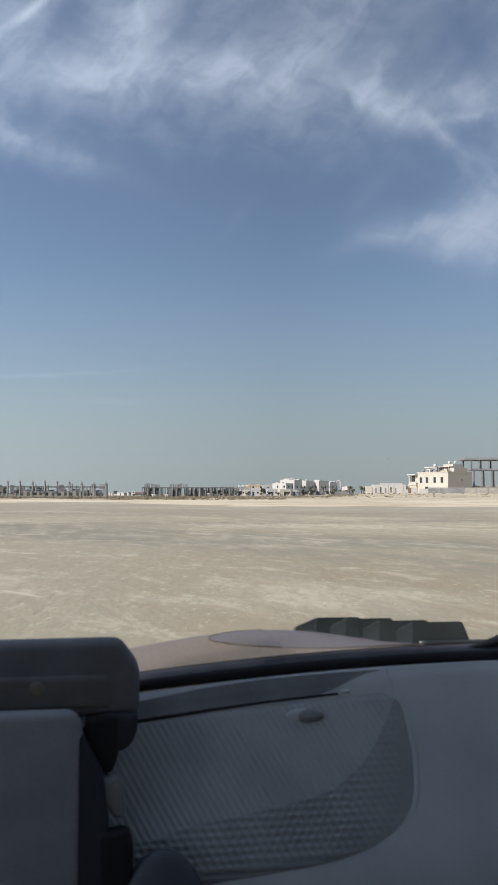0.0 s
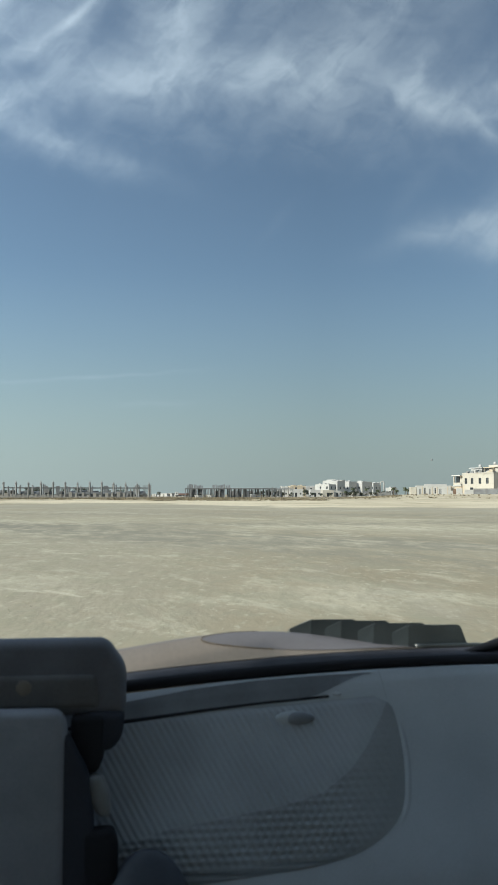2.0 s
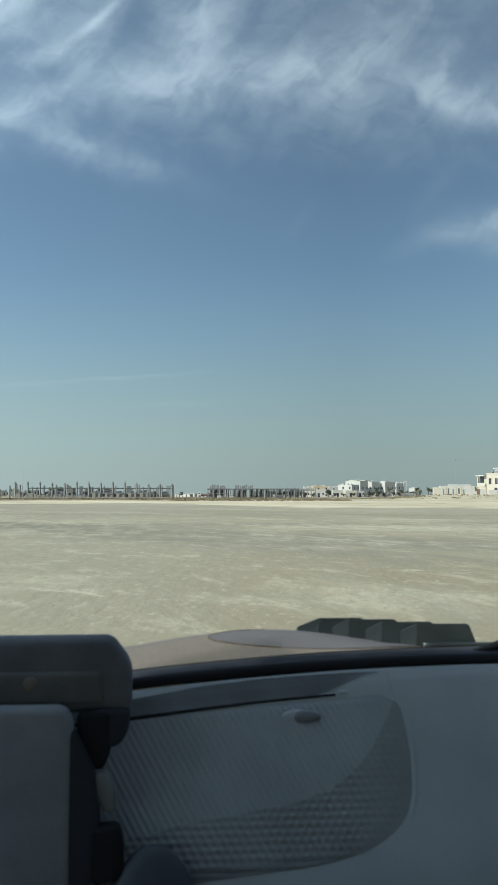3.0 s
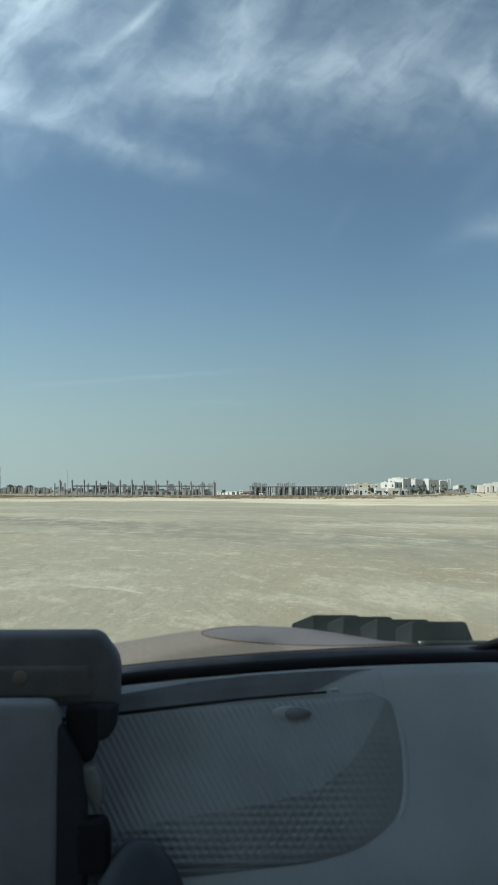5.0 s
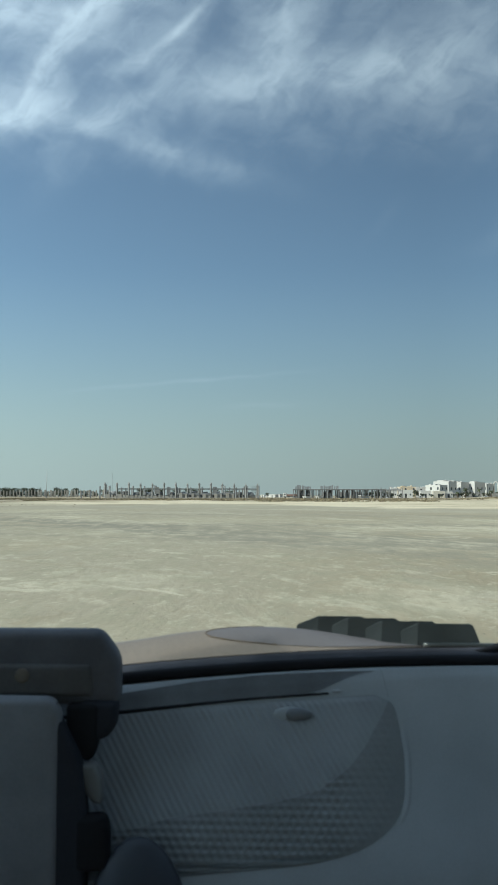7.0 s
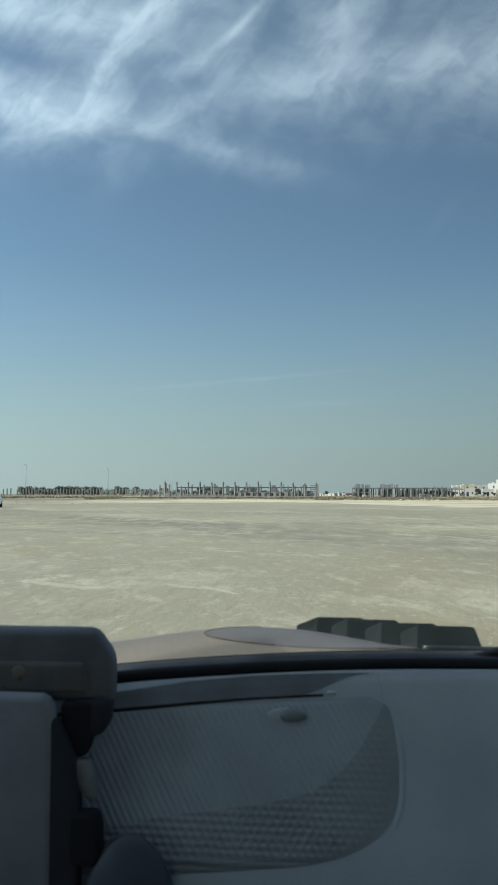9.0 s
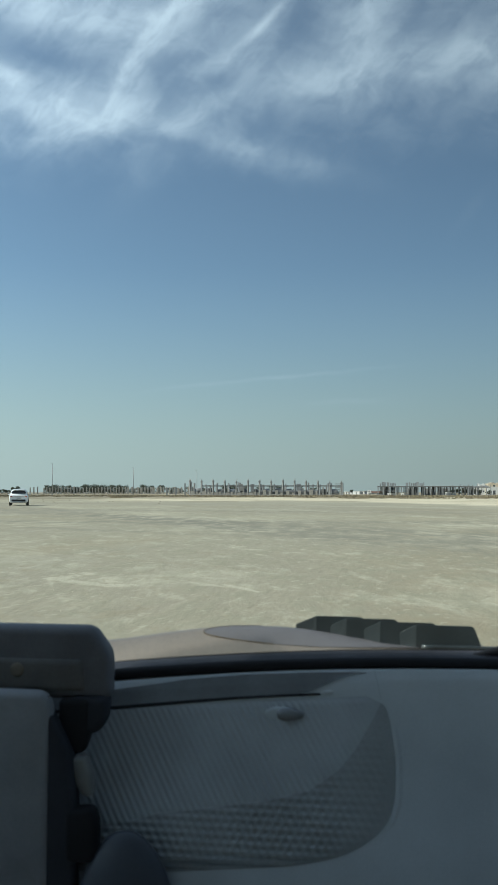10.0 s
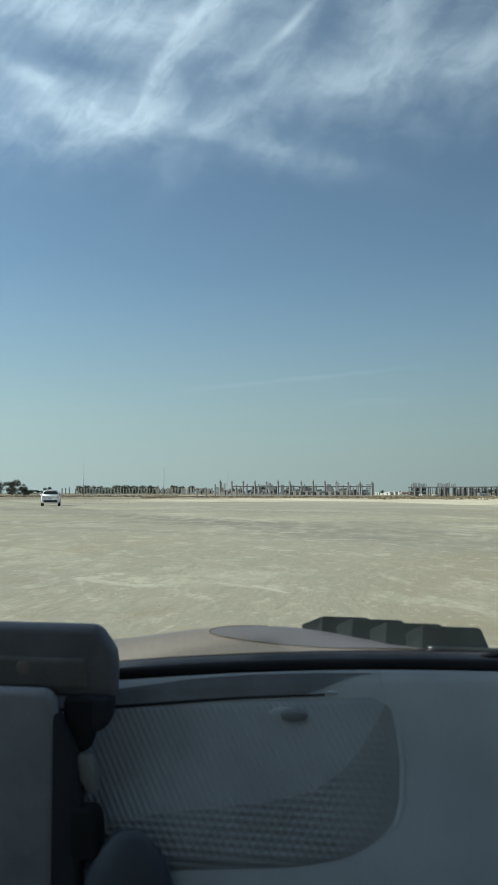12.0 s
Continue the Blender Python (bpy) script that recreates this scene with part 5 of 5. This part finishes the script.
# ---- lamps, mast, huts ----


def make_street_lamp(az, dist, h):
    lamp = thing("street_lamp", stand(az, dist, 0), "tall slender grey steel street lamp", "street lamp", "street lamps")
    part("pole", tube([(0, 0, -0.3), (0, 0, h * 0.5), (0, 0, h)], [0.14, 0.115, 0.085], 8), M_STEEL, lamp, smooth=True)
    part("arm", tube([(0, 0, h - 0.05), (-0.2, 0, h + 0.12), (-0.5, 0, h + 0.16)], 0.05, 6), M_STEEL, lamp, smooth=True)
    part("lantern", boxes((-0.85, -0.35, -0.12, 0.12, h + 0.10, h + 0.22), bevel=0.04), M_STEEL, lamp)
    part("base", boxes((-0.3, 0.3, -0.3, 0.3, -0.3, 0.4), bevel=0.03), M_CONC, lamp)


for az, dist, h in ((-16.70, 400, 12.2), (-12.25, 420, 11.2), (-8.75, 470, 11.0)):
    make_street_lamp(az, dist, h)

mast = thing("radio_mast", stand(14.67, 620, 0), "thin distant radio mast with a drum at its head", "mast")
part("pole", tube([(0, 0, 0), (0, 0, 20.5)], [0.06, 0.03], 6), M_STEEL, mast)
part("drum", tube([(0, 0, 20.3), (0, 0, 21.3)], 0.45, 10), M_STEEL, mast)

for az, dist, w, h, m in ((-0.55, 650, 3.0, 1.9, M_WHITE), (-0.02, 632, 5.0, 2.1, M_WHITE), (0.30, 640, 3.4, 2.3, M_WHITE), (0.68, 645, 3.8, 1.8, M_WHITE), (1.05, 655, 2.6, 1.5, M_WHITE), (1.32, 640, 2.0, 1.2, M_WHITE), (-0.25, 640, 4.0, 1.1, M_WHITE), (0.12, 660, 4.0, 1.6, M_WHITE), (0.50, 650, 2.5, 1.0, M_WHITE), (0.85, 670, 3.0, 1.7, M_WHITE), (1.75, 440, 1.8, 0.9, M_WHITE), (2.45, 445, 1.5, 0.8, M_WHITE), (4.75, 455, 1.0, 1.4, M_WHITE), (5.0, 458, 1.0, 1.2, M_WHITE)):
    h *= 0.78
    hut = thing("hut", stand(az, dist, -42), "small white cabin on the far sand", "hut", "white cabins")
    part("wall", wall_bm(w, h, 2.4, [(-0.4, 0.4, 0.0, h * 0.8)], -0.3), m, hut)
    part("door", boxes((-0.4, 0.4, 0.6, 0.7, 0.0, h * 0.8)), M_CONCD, hut)
    part("roof", boxes((-w / 2 - 0.2, w / 2 + 0.2, -0.2, 2.6, h, h + 0.2), bevel=0.03), m, hut)


def make_truck():
    truck = thing("truck", stand(1.0, 560, 84), "distant lorry with a white cab and red-brown load box", "lorry")
    part("cab", boxes((-0.95, 0.95, 2.2, 4.0, 0.7, 2.4), bevel=0.12), M_WHITE, truck)
    part("cab_window", boxes((-0.96, 0.96, 2.7, 3.6, 1.6, 2.15)), M_PANE, truck)
    part("load_box", boxes((-1.1, 1.1, -3.2, 2.0, 0.9, 1.8), bevel=0.04), M_RUST, truck, "red-brown load box")
    part("chassis", boxes((-0.5, 0.5, -3.0, 3.8, 0.55, 0.85)), M_TYRE, truck)
    for sx in (-0.9, 0.9):
        for y in (-2.4, -1.4, 3.0):
            make_wheel(truck, sx, y, 0.45, 0.26)


M_RUST = mat("red_brown_paint", (0.19, 0.115, 0.095), 0.7, 0.15, 1, 8, 0.1)
make_truck()

# ---- plants and scatter ----


def leaf_mesh(bm, centre, radius, count, r, size, squash=0.75):
    for _ in range(count):
        d = Vector((r.gauss(0, 1), r.gauss(0, 1), r.gauss(0, 1))).normalized()
        p = Vector(centre) + Vector((d.x, d.y, d.z * squash)) * radius * r.uniform(0.35, 1.05)
        a = Vector((r.gauss(0, 1), r.gauss(0, 1), r.gauss(0, 1))).normalized()
        b = a.cross(d if abs(a.dot(d)) < 0.9 else Vector((0, 0, 1))).normalized()
        s = size * r.uniform(0.6, 1.4)
        bm.faces.new([bm.verts.new(p + a * s), bm.verts.new(p + b * s * 0.6), bm.verts.new(p - a * s), bm.verts.new(p - b * s * 0.6)])


def make_tree(m, h, spread, seed, clumps=9, leaves=70, low=0.22):
    r = random.Random(seed)
    tree = thing("tree", m, "dark spreading tree on the far flat, haze in its leaf colour", "tree", "far trees")
    bm = tube([(0, 0, -0.2), (0.1, 0, h * 0.25), (0.0, 0.1, h * 0.5)], [0.24, 0.18, 0.12], 7)
    crown = bmesh.new()
    for i in range(clumps):
        a = i / clumps * math.tau + r.uniform(-0.3, 0.3)
        rad = spread * r.uniform(0.25, 0.8)
        top = Vector((math.cos(a) * rad, math.sin(a) * rad * 0.8, h * r.uniform(low, 0.84)))
        tube([(0, 0.05, h * 0.36), tuple(top * 0.55 + Vector((0, 0, h * 0.18))), tuple(top)], [0.09, 0.06, 0.03], 5, bm)
        leaf_mesh(crown, top, spread * r.uniform(0.3, 0.45), leaves, r, 0.26)
    part("trunk", bm, M_BARK, tree)
    part("crown", crown, M_LEAF, tree)
    return tree


make_tree(stand(-20.62, 600), 9.8, 5.2, 1, 26, 130, 0.08)
make_tree(stand(-20.0, 606), 7.4, 3.6, 2, 18, 110, 0.08)
make_tree(stand(-21.5, 602), 9.4, 5.6, 3, 22, 120, 0.08)
make_tree(stand(-22.6, 610), 8.6, 5.4, 4, 20, 110, 0.08)
small = make_tree(stand(-18.70, 620), 5.4, 2.8, 5, 12, 80)
wide = make_tree(stand(-13.2, 960), 8.2, 6.5, 6, 26, 120, 0.15)
rt = random.Random(21)
for az, dist, k in ((-19.55, 640, 0.6), (-19.25, 650, 0.65), (-18.95, 650, 0.55), (-19.75, 640, 0.75), (-18.4, 650, 0.5)):
    t = copy_thing(small, stand(az, dist, rt.uniform(0, 360)))
    t.scale = (k * 1.4, k * 1.4, k)
for az, dist, k in ((-16.9, 960, 0.95), (-16.45, 955, 1.0), (-16.0, 960, 0.95), (-15.6, 965, 0.8), (-15.0, 950, 0.95), (-14.6, 960, 1.05), (-14.2, 955, 1.0), (-13.6, 965, 0.95), (-12.8, 960, 0.95), (-11.65, 955, 1.0), (-11.3, 960, 0.9),
                    (-10.75, 960, 0.95), (-10.2, 965, 0.7), (-9.1, 960, 0.8), (-16.7, 970, 0.8), (-15.3, 970, 0.75), (-14.4, 975, 0.9), (-13.9, 970, 0.8), (-13.0, 975, 0.85), (-12.3, 970, 0.6), (-11.9, 975, 0.7), (-9.7, 970, 0.6), (-8.4, 970, 0.7), (-7.2, 960, 0.95), (-6.7, 965, 1.0), (-6.2, 960, 0.9), (-5.2, 970, 0.8), (-4.6, 960, 0.95), (-4.1, 960, 0.85), (-3.2, 960, 0.85), (-2.4, 960, 0.7), (-0.3, 980, 0.45)):
    t = copy_thing(wide, stand(az, dist, rt.uniform(0, 360)))
    t.scale = (k, k, k)
for az, dist, k in ((4.75, 486, 0.42), (5.05, 480, 0.50), (5.3, 484, 0.62), (5.6, 487, 0.70), (5.85, 486, 0.66), (6.15, 490, 0.60), (6.45, 490, 0.5), (7.0, 545, 0.5), (7.75, 545, 0.85), (8.1, 550, 0.5), (9.1, 548, 0.45), (10.2, 572, 0.6), (10.5, 570, 0.7), (11.3, 572, 0.5), (12.0, 600, 0.6), (9.7, 574, 0.42), (10.0, 576, 0.36), (10.8, 573, 0.45), (11.05, 575, 0.38), (11.55, 574, 0.48), (11.85, 576, 0.4), (12.3, 575, 0.5), (8.6, 552, 0.4), (6.85, 552, 0.38)):
    t = copy_thing(small, stand(az, dist, rt.uniform(0, 360)))
    t.scale = (k, k, k)


def make_palm(m, h, seed):
    r = random.Random(seed)
    palm = thing("palm", m, "date palm with a ragged dark crown", "palm", "palms by the villas")
    part("trunk", tube([(0, 0, -0.2), (0.1, 0, h * 0.5), (0.05, 0, h)], [0.24, 0.18, 0.17], 8), M_BARK, palm, smooth=True)
    bm = bmesh.new()
    for i in range(26):
        a, lift = i * 2.4, r.uniform(-0.2, 1.2)
        prev = None
        for k in range(6):
            t = k / 5
            p = Vector((math.cos(a) * 1.3 * t, math.sin(a) * 1.3 * t, h + lift * t * 1.3 - 1.4 * t * t))
            w = 0.28 * math.sin(math.pi * (0.12 + 0.8 * t))
            side = Vector((-math.sin(a), math.cos(a), 0)) * w
            cur = (bm.verts.new(p + side - Vector((0, 0, w * 0.6))), bm.verts.new(p), bm.verts.new(p - side - Vector((0, 0, w * 0.6))))
            if prev:
                bm.faces.new((prev[0], prev[1], cur[1], cur[0]))
                bm.faces.new((prev[1], prev[2], cur[2], cur[1]))
            prev = cur
    part("crown", bm, M_PALM, palm)


for i, (az, dist, h) in enumerate(((10.35, 570, 4.6), (11.1, 575, 4.2), (12.55, 560, 4.0), (12.75, 565, 2.6), (13.19, 560, 3.7), (13.32, 570, 3.2), (11.7, 570, 3.0), (9.95, 575, 2.8))):
    make_palm(stand(az, dist), h, 40 + i)


def scatter(name, count, spots, size, material, label, category, seed, tufts=7):
    """Many small clumps joined into one sheet of growth or debris."""
    r = random.Random(seed)
    verts, faces = [], []
    for _ in range(count):
        az, dist = spots(r)
        x, y = bearing(az, dist)
        z = rise(x, y)
        s = r.uniform(*size)
        for _ in range(tufts):
            a = r.uniform(0, math.tau)
            ox, oy = r.gauss(0, s * 0.6), r.gauss(0, s * 0.6)
            hh, ww = s * r.uniform(0.5, 1.1), s * r.uniform(0.25, 0.5)
            i = len(verts)
            c, q = math.cos(a) * ww, math.sin(a) * ww
            verts += [(x + ox - c, y + oy - q, z - 0.03), (x + ox + c, y + oy + q, z - 0.03), (x + ox + c * 0.7 + r.gauss(0, ww * 0.4), y + oy + q * 0.7, z + hh * 0.8), (x + ox - c * 0.3, y + oy - q * 0.5, z + hh), (x + ox + q * 0.8, y + oy - c * 0.8, z + hh * 0.4)]
            faces += [(i, i + 1, i + 2, i + 3), (i, i + 4, i + 3), (i + 1, i + 4, i + 2)]
    me = bpy.data.meshes.new(name)
    me.from_pydata(verts, [], faces)
    me.materials.append(material)
    tagged(new(name, me), label, category, kind="stuff")


def scrub_spot(r):
    """A spot in the patchy belt of scrub, thinning towards the open sand."""
    while True:
        az, d = r.uniform(-13.5, 13.0), 190 + 236 * r.random()
        x, y = bearing(az, d)
        thin = 1 - ease(d, 190, 240)
        if noise.noise((x * 0.035, y * 0.016, 5.0)) + 0.5 * noise.noise((x * 0.14, y * 0.06, 8.0)) > -0.30 + 0.45 * thin + 0.45 * ease(az, 7.0, 13.0):
            return az, d


scatter("scrub", 15000, scrub_spot, (0.06, 0.24), M_SCRUB, "belt of low dry brown scrub along the sand bank", "scrub", 31)
scatter("bank_scrub", 240, lambda r: (r.uniform(8.0, 22.0), r.choice((240, 262, 285, 300)) + r.gauss(0, 4)), (0.12, 0.3), M_SCRUB, "scattered low dry bushes on the sand bank", "scrub", 32)
scatter("far_scrub", 900, lambda r: (r.uniform(-23.0, -11.5), r.uniform(300, 470)), (0.15, 0.4), M_SCRUB, "thin dry scrub under the far trees", "scrub", 33)


def make_stones(name, count, spots, size, seed, label, material=M_STONE):
    r = random.Random(seed)
    verts, faces = [], []
    for _ in range(count):
        az, dist = spots(r)
        x, y = bearing(az, dist)
        z, s, t = rise(x, y), r.uniform(*size), r.uniform(0, 6)
        i = len(verts)
        for k in range(5):
            a = t + k / 5 * math.tau
            verts.append((x + math.cos(a) * s * r.uniform(0.7, 1.3), y + math.sin(a) * s * r.uniform(0.7, 1.3), z - 0.02))
        for k in range(5):
            a = t + k / 5 * math.tau
            verts.append((x + math.cos(a) * s * 0.6, y + math.sin(a) * s * 0.6, z + s * r.uniform(0.4, 0.8)))
        faces += [(i + k, i + (k + 1) % 5, i + 5 + (k + 1) % 5, i + 5 + k) for k in range(5)] + [tuple(i + 5 + k for k in range(5))]
    me = bpy.data.meshes.new(name)
    me.from_pydata(verts, [], faces)
    me.materials.append(material)
    tagged(new(name, me), label, "stones", kind="stuff")


make_stones("rubble", 42, lambda r: (r.uniform(-17.5, -10.5), 120 + 130 * r.random()), (0.05, 0.12), 51, "dark stones and clods strewn on far sand")
make_stones("clods", 40, lambda r: (r.uniform(-24, 24), 24 + 90 * r.random() ** 1.3), (0.005, 0.014), 52, "small clods and pebbles on the silt")
M_FLAKE = mat("crust_flake", (0.35, 0.31, 0.23), 0.95, 0.2, 3.0, 30, 0.2, island=0.3)
CLUSTERS = [(-9.0, 16.0), (3.5, 21.0), (8.5, 14.5), (-2.0, 27.0), (13.0, 19.0), (-14.0, 13.5), (6.0, 33.0)]


def flake_spot(r):
    az, d = r.choice(CLUSTERS) if r.random() < 0.6 else (r.uniform(-20, 20), 12 + 40 * r.random() ** 1.5)
    return az + r.gauss(0, 1.3), max(10.0, d + r.gauss(0, 1.4))


make_stones("crust_flakes", 150, flake_spot, (0.006, 0.015), 53, "broken pale flakes of dried crust on the silt", M_FLAKE)
